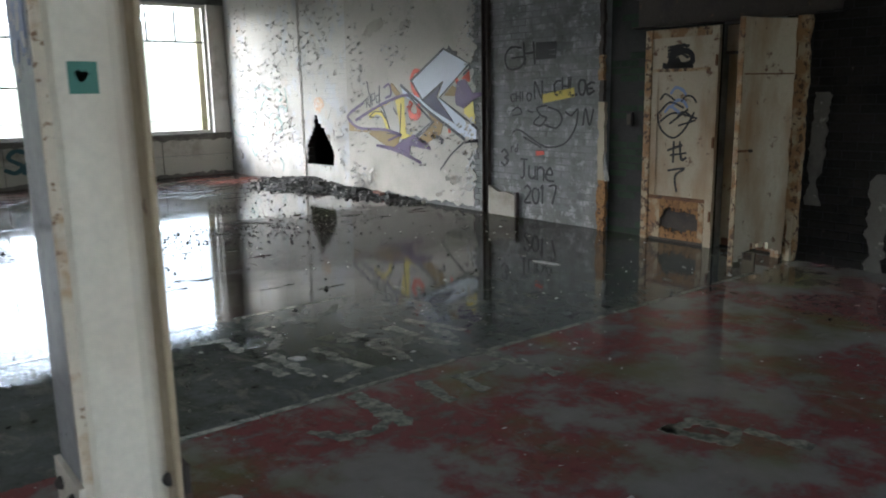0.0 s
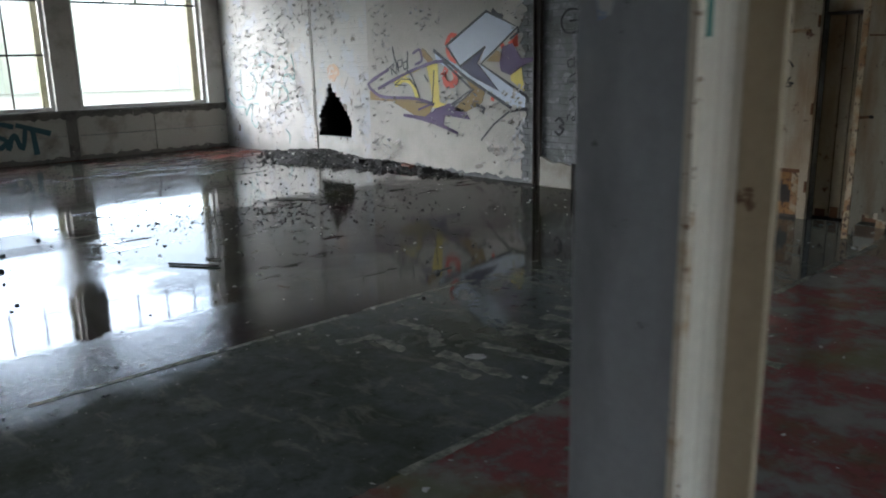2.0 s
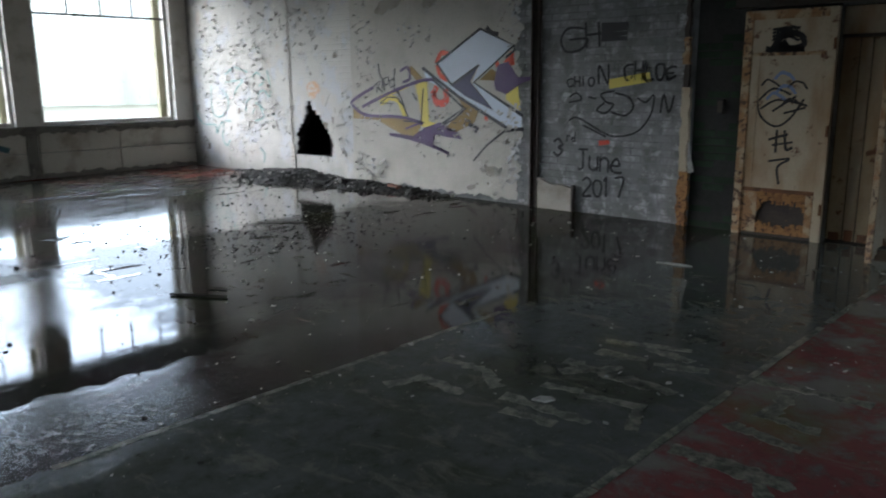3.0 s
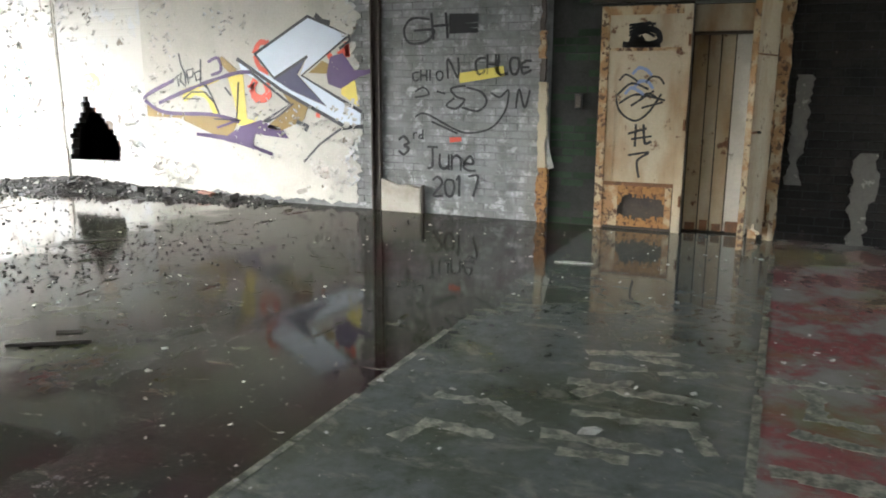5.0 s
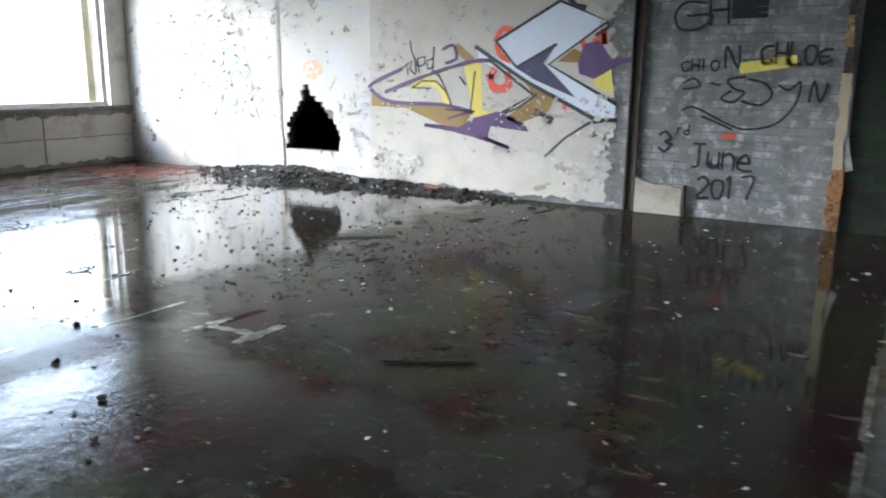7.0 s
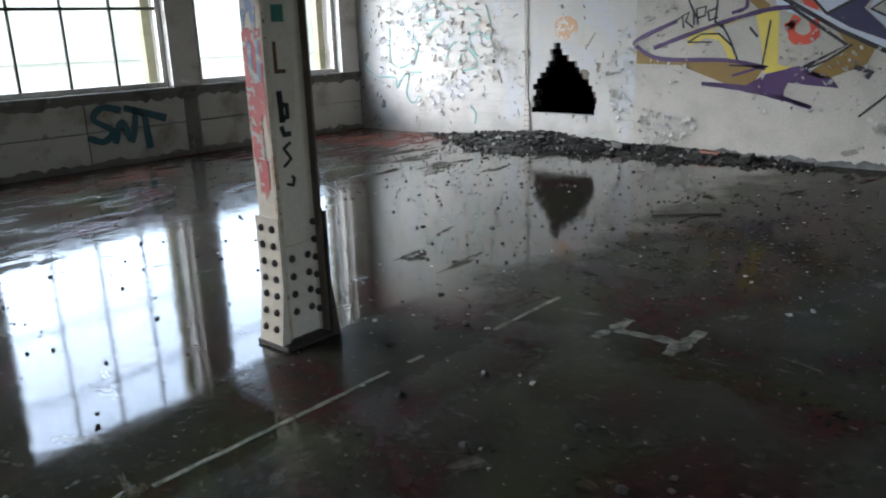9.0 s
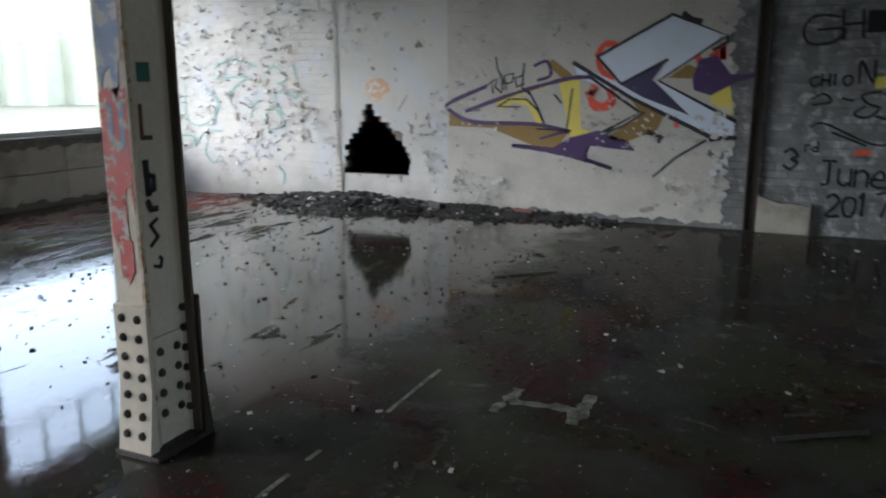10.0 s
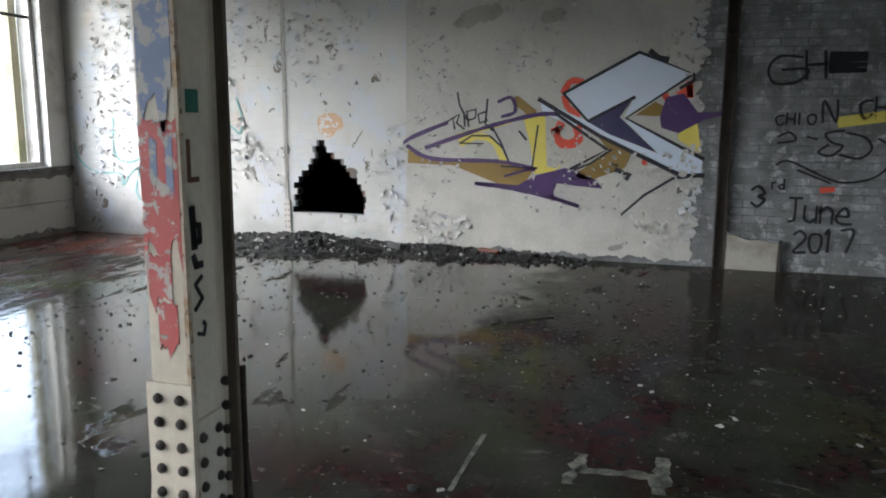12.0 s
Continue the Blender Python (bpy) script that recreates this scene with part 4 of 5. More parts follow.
def floor_stroke(pts, w=0.065):
    bm = bmesh.new()
    fine_pts = []
    for p, q in zip(pts, pts[1:]):
        n = max(2, int(math.dist(p, q) / 0.025))
        fine_pts += [(p[0] + (q[0] - p[0]) * i / n, p[1] + (q[1] - p[1]) * i / n) for i in range(n)]
    fine_pts.append(pts[-1])
    k = len(floor_marks) * 1.7
    fine_pts = [(x + 0.016 * noise.noise((i * 0.33, k, 1)), y + 0.016 * noise.noise((i * 0.33, k, 7))) for i, (x, y) in enumerate(fine_pts)]
    ribbon(bm, fine_pts, w, "z", 0.0, 0.0025, False, k, 1.0)
    floor_marks.append(structure(finish("floor_marking", bm, M["line"]), "worn cream paint stroke on the wet floor", "floor marking"))


mural = tagged(empty("graffiti_mural", (WX, 9.0, 0)), "spray-painted white, purple, yellow and brown letter mural on wall", "graffiti")
wall_fill(mural, 'fill', M['g_brown'], [(10.48, 1.09), (10.40, 1.09), (10.18, 1.00), (9.50, 0.99), (9.11, 0.92), (9.20, 0.77), (9.34, 0.71), (9.55, 0.78), (9.99, 0.94), (10.48, 0.95)], 1)
wall_fill(mural, 'fill', M['g_yellow'], [(9.24, 1.46), (9.01, 1.49), (8.98, 0.95), (8.88, 0.93), (8.73, 1.09), (8.91, 0.88), (9.11, 0.87), (9.15, 1.15)], 1)
wall_fill(mural, 'fill', M['g_yellow'], [(10.27, 1.12), (9.90, 1.28), (9.36, 1.43), (9.36, 1.38), (9.90, 1.22)], 1)
wall_fill(mural, 'fill', M['g_purple'], [(9.34, 0.71), (9.08, 0.86), (8.79, 0.94), (8.48, 0.83), (8.41, 0.74), (8.67, 0.76), (8.87, 0.78), (8.93, 0.63)], 2)
wall_fill(mural, 'fill', M['g_brown'], [(8.72, 0.86), (8.36, 1.11), (8.48, 1.26), (8.13, 1.13), (8.20, 0.95), (8.53, 0.82)], 2)
wall_fill(mural, 'fill', M['g_white'], [(8.83, 1.68), (8.11, 2.07), (7.61, 1.85), (8.23, 1.45), (8.14, 1.63), (8.58, 1.42)], 2)
wall_fill(mural, 'fill', M['g_white'], [(9.07, 1.62), (8.61, 1.42), (8.34, 1.27), (7.89, 1.10), (8.24, 1.44), (7.47, 1.06), (7.48, 0.89), (7.66, 0.89), (8.47, 1.27), (9.03, 1.48)], 2)
wall_fill(mural, 'fill', M['g_navy'], [(8.58, 1.40), (8.14, 1.64), (8.27, 1.45), (7.90, 1.11), (8.36, 1.28)], 3)
wall_fill(mural, 'fill', M['g_purple'], [(7.89, 1.45), (7.84, 1.64), (7.68, 1.68), (7.54, 1.50), (7.35, 1.50), (7.71, 1.30), (7.87, 1.35)], 2)
wall_fill(mural, 'fill', M['g_yellow'], [(7.71, 1.32), (7.54, 1.42), (7.49, 1.11), (7.71, 1.24)], 1)
wall_fill(mural, 'fill', M['g_brown'], [(8.12, 1.47), (7.94, 1.60), (7.75, 1.51), (7.91, 1.46)], 1)
wall_fill(mural, 'fill', M['g_red'], [(7.76, 1.68), (7.62, 1.76), (7.59, 1.65), (7.65, 1.63)], 1)
wall_fill(mural, 'fill', M['g_red'], [(8.04, 1.04), (7.99, 1.03), (7.99, 0.98), (8.04, 0.99)], 1)
wall_stroke(mural, 'outline', M['g_purple'], [(10.05, 1.38), (10.48, 1.20), (10.45, 1.11), (10.18, 1.00), (9.50, 0.99), (9.11, 0.92)], 0.043, 4)
wall_stroke(mural, 'outline', M['g_purple'], [(10.27, 1.12), (9.68, 1.32), (9.15, 1.46), (8.90, 1.48)], 0.043, 4)
wall_stroke(mural, 'outline', M['g_black'], [(8.83, 1.68), (8.11, 2.07), (7.60, 1.86), (8.21, 1.44), (7.47, 1.06)], 0.034, 4)
wall_stroke(mural, 'outline', M['g_black'], [(8.83, 1.68), (8.58, 1.41), (8.14, 1.64)], 0.032, 4)
wall_stroke(mural, 'outline', M['g_black'], [(9.07, 1.62), (8.47, 1.27), (7.66, 0.89), (7.46, 0.90)], 0.042, 4)
wall_stroke(mural, 'outline', M['g_black'], [(8.90, 1.48), (8.38, 1.13), (8.73, 0.93)], 0.036, 4)
wall_stroke(mural, 'outline', M['g_black'], [(8.21, 0.49), (8.00, 0.69), (7.74, 0.86), (7.46, 0.90)], 0.026, 4)
wall_stroke(mural, 'outline', M['g_purple'], [(9.72, 0.75), (9.34, 0.71), (8.93, 0.63), (8.65, 0.55)], 0.036, 4)
wall_stroke(mural, 'outline', M['g_red'], [(8.90, 1.31), (8.85, 1.20), (8.75, 1.18), (8.67, 1.23), (8.68, 1.33)], 0.087, 3)
wall_stroke(mural, 'outline', M['g_red'], [(8.89, 1.31), (8.85, 1.37)], 0.072, 3)
wall_stroke(mural, 'outline', M['g_yellow'], [(9.88, 1.18), (9.71, 1.24), (9.55, 1.20), (9.44, 1.02)], 0.072, 2)
wall_stroke(mural, 'outline', M['g_black'], [(9.93, 1.69), (9.91, 1.57), (9.83, 1.42)], 0.02, 4)
wall_stroke(mural, 'outline', M['g_black'], [(10.09, 1.36), (9.98, 1.43), (9.96, 1.32)], 0.022, 4)
wall_stroke(mural, 'outline', M['g_black'], [(9.98, 1.43), (9.91, 1.47), (9.94, 1.38), (9.86, 1.32)], 0.022, 4)
wall_stroke(mural, 'outline', M['g_black'], [(9.86, 1.48), (9.85, 1.35)], 0.022, 4)
wall_stroke(mural, 'outline', M['g_black'], [(9.81, 1.35), (9.83, 1.5), (9.73, 1.52), (9.74, 1.43), (9.81, 1.41)], 0.022, 4)
wall_stroke(mural, 'outline', M['g_black'], [(9.62, 1.5), (9.71, 1.47), (9.69, 1.38), (9.61, 1.41)], 0.022, 4)
wall_stroke(mural, 'outline', M['g_black'], [(9.61, 1.62), (9.63, 1.37), (9.55, 1.31)], 0.022, 4)
wall_stroke(mural, 'outline', M['g_purple'], [(9.49, 1.6), (9.36, 1.64), (9.32, 1.5), (9.45, 1.45)], 0.035, 4)
wall_stroke(mural, 'outline', M['g_black'], [(9.55, 1.33), (9.46, 1.18), (9.38, 1.0)], 0.02, 4)
wall_stroke(mural, 'outline', M['g_black'], [(9.9, 1.17), (9.77, 1.25), (9.58, 1.25), (9.44, 1.13)], 0.018, 4)
wall_stroke(mural, 'outline', M['g_black'], [(9.9, 1.17), (9.65, 1.17)], 0.014, 4)
wall_stroke(mural, 'outline', M['g_black'], [(9.27, 1.3), (9.2, 1.22)], 0.025, 4)
wall_stroke(mural, 'outline', M['g_black'], [(9.45, 0.94), (9.08, 0.93)], 0.018, 4)
wall_stroke(mural, 'outline', M['g_purple'], [(9.41, 0.84), (9.12, 0.93)], 0.03, 4)
wall_stroke(mural, 'outline', M['g_black'], [(9.08, 1.36), (9.13, 0.93)], 0.016, 4)
wall_stroke(mural, 'outline', M['g_black'], [(8.7, 0.92), (8.54, 0.99), (8.34, 1.13)], 0.022, 4)
wall_stroke(mural, 'outline', M['g_purple'], [(9.72, 0.76), (9.21, 0.72), (8.65, 0.56)], 0.028, 4)
wall_stroke(mural, 'outline', M['g_purple'], [(8.92, 0.77), (8.91, 0.61)], 0.03, 4)
wall_stroke(mural, 'outline', M['g_black'], [(8.28, 0.93), (8.19, 0.9), (8.15, 0.89), (8.18, 0.85)], 0.045, 4)
wall_stroke(mural, 'outline', M['g_black'], [(8.0, 2.07), (7.93, 2.02), (7.85, 2.0)], 0.05, 4)
wall_stroke(mural, 'outline', M['g_black'], [(7.6, 1.86), (7.59, 1.8), (7.71, 1.73)], 0.03, 4)
wall_stroke(mural, 'outline', M['g_purple'], [(7.75, 1.37), (7.5, 1.45), (7.33, 1.49)], 0.05, 4)
wall_stroke(mural, 'outline', M['g_red'], [(8.83, 1.7), (8.76, 1.8), (8.66, 1.8)], 0.06, 1)
wall_stroke(mural, 'outline', M['g_red'], [(8.82, 1.64), (8.78, 1.54), (8.68, 1.47)], 0.06, 1)
wall_stroke(mural, 'outline', M['g_red'], [(7.63, 1.77), (7.62, 1.66)], 0.06, 1)
wall_stroke(mural, 'outline', M['g_red'], [(7.85, 1.66), (7.82, 1.61)], 0.06, 1)
wall_stroke(mural, 'outline', M['g_brown'], [(9.30, 1.61), (9.15, 1.49)], 0.087, 2)
writing = tagged(empty("marker_writing", (WX, 6.3, 0)), "black marker names and a date on grey bricks", "graffiti")
wall_stroke(writing, 'stroke', M['black'], [(6.66, 2.00), (6.85, 2.01), (6.94, 1.90), (6.88, 1.77), (6.69, 1.78), (6.60, 1.89), (6.82, 1.89)], 0.025, 5)
wall_stroke(writing, 'stroke', M['black'], [(6.63, 2.05), (6.61, 1.81)], 0.03, 5)
wall_stroke(writing, 'stroke', M['black'], [(6.61, 1.93), (6.45, 1.94)], 0.03, 5)
wall_stroke(writing, 'stroke', M['black'], [(6.47, 2.05), (6.45, 1.82)], 0.03, 5)
wall_stroke(writing, 'stroke', M['black'], [(6.41, 2.02), (6.14, 2.02)], 0.05, 5)
wall_stroke(writing, 'stroke', M['black'], [(6.41, 1.97), (6.14, 1.98)], 0.05, 5)
wall_stroke(writing, 'stroke', M['black'], [(6.41, 1.92), (6.14, 1.93)], 0.05, 5)
wall_stroke(writing, 'stroke', M['black'], [(6.41, 1.88), (6.14, 1.88)], 0.05, 5)
wall_word(writing, 'CHIO', 6.85, 1.39, 6.49, 1.40, 0.10, 0.018)
wall_word(writing, 'N', 6.46, 1.42, 6.31, 1.43, 0.19, 0.024)
wall_word(writing, 'CHLOE', 6.15, 1.46, 5.55, 1.46, 0.18, 0.026)
wall_stroke(writing, 'stroke', M['black'], [(6.81, 1.28), (6.72, 1.32), (6.66, 1.25), (6.81, 1.22)], 0.02, 5)
wall_stroke(writing, 'stroke', M['black'], [(6.56, 1.28), (6.48, 1.26)], 0.02, 5)
wall_stroke(writing, 'stroke', M['black'], [(6.26, 1.34), (6.41, 1.31), (6.35, 1.23), (6.26, 1.20), (6.35, 1.11), (6.46, 1.14), (6.38, 1.21)], 0.022, 5)
wall_stroke(writing, 'stroke', M['black'], [(6.23, 1.32), (6.08, 1.28), (6.02, 1.18), (6.11, 1.09), (6.28, 1.12)], 0.022, 5)
wall_stroke(writing, 'stroke', M['black'], [(5.97, 1.27), (5.88, 1.23), (5.79, 1.30), (5.82, 1.10), (5.96, 0.93), (6.16, 0.87), (6.34, 0.89), (6.69, 1.05), (6.81, 1.02)], 0.02, 5)
wall_stroke(writing, 'stroke', M['black'], [(5.71, 1.13), (5.68, 1.31), (5.62, 1.13), (5.57, 1.29)], 0.022, 5)
wall_stroke(writing, 'stroke', M['black'], [(6.62, 0.97), (6.34, 0.86)], 0.02, 5)
wall_word(writing, '3', 7.02, 0.62, 6.87, 0.63, 0.19, 0.028)
wall_word(writing, 'rd', 6.84, 0.79, 6.72, 0.79, 0.09, 0.016)
wall_word(writing, 'June', 6.68, 0.49, 6.14, 0.48, 0.22, 0.026)
wall_word(writing, '2017', 6.62, 0.20, 6.08, 0.23, 0.20, 0.026)
wall_stroke(writing, 'stroke', M['g_yellow'], [(6.28, 1.42), (5.88, 1.48)], 0.1, 5)
wall_stroke(writing, 'stroke', M['g_red'], [(6.40, 0.79), (6.31, 0.80)], 0.05, 5)
scribble = tagged(empty("teal_scribble", (WX, 13.3, 0)), "thin teal spray scribbles on flaking white wall", "graffiti")
wall_stroke(scribble, 'stroke', M['g_teal'], [(14.84, 1.11), (14.76, 0.89), (14.54, 0.75), (14.18, 0.74), (14.15, 0.60), (14.03, 0.75), (13.91, 0.79), (13.97, 0.53), (13.85, 0.40), (13.74, 0.50)], 0.022, 2)
wall_stroke(scribble, 'stroke', M['g_teal'], [(14.24, 1.41), (14.25, 0.99), (14.06, 0.88), (13.81, 0.98), (13.72, 1.19), (13.90, 1.36)], 0.022, 2)
wall_stroke(scribble, 'stroke', M['g_teal'], [(13.78, 1.47), (13.25, 1.50), (13.43, 1.38), (13.56, 1.23)], 0.022, 2)
wall_stroke(scribble, 'stroke', M['g_teal'], [(12.55, 1.64), (12.48, 1.40), (12.52, 1.24), (12.65, 1.33), (12.82, 1.28), (12.76, 1.09), (12.69, 1.03)], 0.022, 2)
wall_stroke(scribble, 'stroke', M['g_teal'], [(13.21, 0.99), (13.17, 1.14), (13.07, 1.21)], 0.022, 2)
wall_stroke(scribble, 'stroke', M['g_teal'], [(13.75, 1.60), (13.49, 1.71), (13.10, 1.63)], 0.022, 2)
wall_stroke(scribble, 'stroke', M['g_teal'], [(12.97, 1.55), (12.82, 1.62), (12.65, 1.48), (12.78, 1.41)], 0.022, 2)
wall_stroke(scribble, 'stroke', M['g_teal'], [(13.01, 0.96), (12.88, 1.14), (12.70, 0.92), (12.94, 0.85)], 0.022, 2)
wall_stroke(scribble, 'stroke', M['g_teal'], [(12.83, 0.40), (12.74, 0.31), (12.76, 0.18)], 0.022, 2)
wall_stroke(scribble, 'stroke', M['g_teal'], [(13.85, 0.82), (13.69, 0.82)], 0.022, 2)
snt = tagged(empty("teal_lettering", (3.0, NY, 0)), "dark teal spray letters on concrete dado panel", "graffiti")
dado_stroke(snt, [(2.88, 0.62), (2.69, 0.66), (2.58, 0.54), (2.78, 0.40), (2.67, 0.29), (2.52, 0.34)], 0.075)
dado_stroke(snt, [(2.80, 0.28), (2.90, 0.49), (3.00, 0.26), (3.08, 0.60)], 0.075)
dado_stroke(snt, [(2.97, 0.63), (3.42, 0.48)], 0.075)
dado_stroke(snt, [(3.18, 0.53), (3.20, 0.18)], 0.075)
wall_stroke(steel_door, 'graffiti_stroke', M['black'], [(4.63, 1.70), (4.54, 1.82), (4.39, 1.84), (4.36, 1.74), (4.56, 1.72), (4.51, 1.77)], 0.05, 15.3)
wall_stroke(steel_door, 'graffiti_stroke', M['black'], [(4.66, 1.72), (4.34, 1.69), (4.56, 1.75)], 0.05, 15.3)
wall_stroke(steel_door, 'graffiti_stroke', M['black'], [(4.59, 1.87), (4.45, 1.91), (4.42, 1.87)], 0.02, 15.3)
wall_stroke(steel_door, 'graffiti_stroke', M['black'], [(4.70, 1.27), (4.58, 1.37), (4.43, 1.32)], 0.02, 15.3)
wall_stroke(steel_door, 'graffiti_stroke', M['black'], [(4.68, 1.19), (4.53, 1.27), (4.28, 1.22)], 0.02, 15.3)
wall_stroke(steel_door, 'graffiti_stroke', M['black'], [(4.73, 1.30), (4.68, 1.12), (4.54, 1.03), (4.42, 1.10), (4.31, 1.27)], 0.02, 15.3)
wall_stroke(steel_door, 'graffiti_stroke', M['black'], [(4.57, 1.17), (4.38, 1.30)], 0.02, 15.3)
wall_stroke(steel_door, 'graffiti_stroke', M['black'], [(4.47, 1.15), (4.30, 1.20)], 0.02, 15.3)
wall_stroke(steel_door, 'graffiti_stroke', M['black'], [(4.58, 0.91), (4.43, 0.96)], 0.025, 15.3)
wall_stroke(steel_door, 'graffiti_stroke', M['black'], [(4.52, 0.99), (4.52, 0.80)], 0.025, 15.3)
wall_stroke(steel_door, 'graffiti_stroke', M['black'], [(4.45, 0.99), (4.43, 0.83), (4.38, 0.84)], 0.025, 15.3)
wall_stroke(steel_door, 'graffiti_stroke', M['black'], [(4.55, 0.86), (4.38, 0.89)], 0.02, 15.3)
wall_stroke(steel_door, 'graffiti_stroke', M['black'], [(4.57, 0.71), (4.39, 0.74), (4.49, 0.66), (4.47, 0.51)], 0.022, 15.3)
floor_stroke([(2.18, 3.95), (2.22, 3.80)])
floor_stroke([(2.19, 3.75), (2.24, 3.49)])
floor_stroke([(2.19, 3.47), (2.02, 3.41)])
floor_stroke([(1.81, 3.91), (1.84, 3.70)])
floor_stroke([(2.39, 3.99), (2.61, 3.81)])
floor_stroke([(2.52, 3.69), (2.50, 3.47)])
floor_stroke([(2.77, 4.01), (2.81, 3.78)])
floor_stroke([(2.98, 3.82), (2.95, 3.59)])
floor_stroke([(2.79, 3.68), (2.87, 3.46)])
floor_stroke([(1.68, 4.54), (1.84, 4.48), (1.83, 4.23)])
floor_stroke([(2.12, 4.56), (2.13, 4.30), (2.01, 4.14)])
floor_stroke([(2.91, 3.29), (2.96, 2.72)])
floor_stroke([(2.84, 3.03), (2.55, 3.01)])
floor_stroke([(2.53, 3.04), (2.51, 2.81)])
floor_stroke([(2.34, 3.09), (2.29, 2.81)])
floor_stroke([(1.97, 3.16), (2.00, 2.86), (1.95, 2.73)])
floor_stroke([(2.53, 4.06), (2.46, 3.57)])
floor_stroke([(1.94, 4.01), (1.95, 3.59)])
floor_stroke([(2.96, 4.07), (3.10, 3.66)])
floor_stroke([(1.59, 2.93), (1.65, 2.80), (1.79, 2.75), (1.94, 2.83), (1.93, 3.06)])
floor_stroke([(2.80, 1.91), (2.88, 1.65), (3.02, 1.68), (2.98, 1.88), (2.79, 1.90)])
floor_stroke([(3.06, 1.65), (3.10, 1.42)])
stain = tagged(empty("orange_stain", (WX, 11.4, 1.4)), "orange stain of bare brick above the hole", "stain")
r = random.Random(3)
ring = [(11.40 + 0.17 * math.cos(a / 3) * r.uniform(0.7, 1.2), 1.36 + 0.13 * math.sin(a / 3) * r.uniform(0.7, 1.2)) for a in range(18)]
under(part("stain_patch", prism(bmesh.new(), ring, "x", WX - 0.0025, WX - 0.0005), M["orange"], stain), stain)
for k, (y, z) in enumerate(((4.62, 1.42), (4.50, 1.48), (4.38, 1.40), (4.56, 1.30), (4.42, 1.25), (4.48, 1.36))):
    wall_stroke(steel_door, "graffiti_stroke", M["g_blue"] if k % 2 else M["black"], [(y + 0.07, z - 0.02), (y + 0.02, z + 0.03), (y - 0.05, z + 0.01 * (k % 3)), (y - 0.09, z - 0.03)], 0.018 + 0.01 * (k % 2), 15.3)
for k in range(4):
    wall_stroke(steel_door, "graffiti_stroke", M["black"], [(4.62, 1.80 + 0.03 * k), (4.52, 1.84 + 0.02 * k), (4.40, 1.79 + 0.035 * k)], 0.024, 15.3)
floor_stroke([(1.72, 8.02), (1.75, 7.71)], 0.05)
floor_stroke([(1.60, 8.05), (1.86, 8.02)], 0.05)
floor_stroke([(1.62, 7.70), (1.90, 7.69)], 0.07)


# painted lane lines across the floor, worn to stretches
def lane_line(x0, x1, y, w, seed, wobble=0.0025):
    r = random.Random(seed)
    x = x0
    while x < x1:
        l = r.uniform(0.35, 1.3)
        e = min(x + l, x1)
        n = max(3, int((e - x) / 0.06))
        a = [(x + (e - x) * i / n, y + w / 2 + r.uniform(-wobble, wobble)) for i in range(n + 1)]
        b = [(e - (e - x) * i / n, y - w / 2 + r.uniform(-wobble, wobble)) for i in range(n + 1)]
        floor_marks.append(structure(finish("floor_line", prism(bmesh.new(), a + b, "z", 0.0, 0.0025), M["line"]), "worn pale lane line painted on wet floor", "floor marking"))
        x = e + r.choice((0.01, 0.02, 0.12))


lane_line(1.0, 5.9, 3.25, 0.04, 1)
lane_line(0.2, 3.0, 4.90, 0.034, 2)
lane_line(-0.35, 0.95, 8.55, 0.022, 3)
lane_line(1.38, 2.0, 8.48, 0.022, 4)

# ---------- rubble below the hole ----------
def heap_height(x, y):
    d = (WX - x)
    along = max(0.0, 1 - abs(y - 11.7) / 1.5)
    tail = max(0.0, 1 - abs(y - 10.2) / 1.6) * 0.4
    reach = 0.25 + 0.75 * max(along, tail)
    return max(0.0, (1 - d / reach)) * (0.12 * max(along, tail) + 0.02)


bm = bmesh.new()
NX, NYY = 26, 110
grid = []
for i in range(NX + 1):
    row = []
    for j in range(NYY + 1):
        x, y = WX - 1.05 * i / NX, 8.6 + 5.0 * j / NYY
        h = heap_height(x, y)
        h = h * (1 + 0.5 * noise.noise((x * 9, y * 9, 0))) + (0.02 * noise.noise((x * 25, y * 25, 3)) if h > 0.01 else -0.012)
        row.append(bm.verts.new((x, y, max(h, -0.01) if h > 0.004 else -0.012)))
    grid.append(row)
for i in range(NX):
    for j in range(NYY):
        bm.faces.new((grid[i][j], grid[i + 1][j], grid[i + 1][j + 1], grid[i][j + 1]))
tagged(finish("rubble_heap", bm, M["rubble"]), "dark wet heap of mortar and brick rubble below hole", "rubble", kind="stuff")


def chunk_verts(r, s, at, turn):
    """A broken lump: a skewed box with uneven corners."""
    m = Matrix.Translation(at) @ Euler((r.uniform(-0.4, 0.4), r.uniform(-0.4, 0.4), turn)).to_matrix().to_4x4()
    return [tuple(m @ Vector((s[0] * (sx + r.uniform(-0.25, 0.25)), s[1] * (sy + r.uniform(-0.25, 0.25)), s[2] * (sz + r.uniform(-0.25, 0.25))))) for sx in (-0.5, 0.5) for sy in (-0.5, 0.5) for sz in (-0.5, 0.5)]


CUBE = ((0, 1, 3, 2), (4, 6, 7, 5), (0, 4, 5, 1), (2, 3, 7, 6), (0, 2, 6, 4), (1, 5, 7, 3))


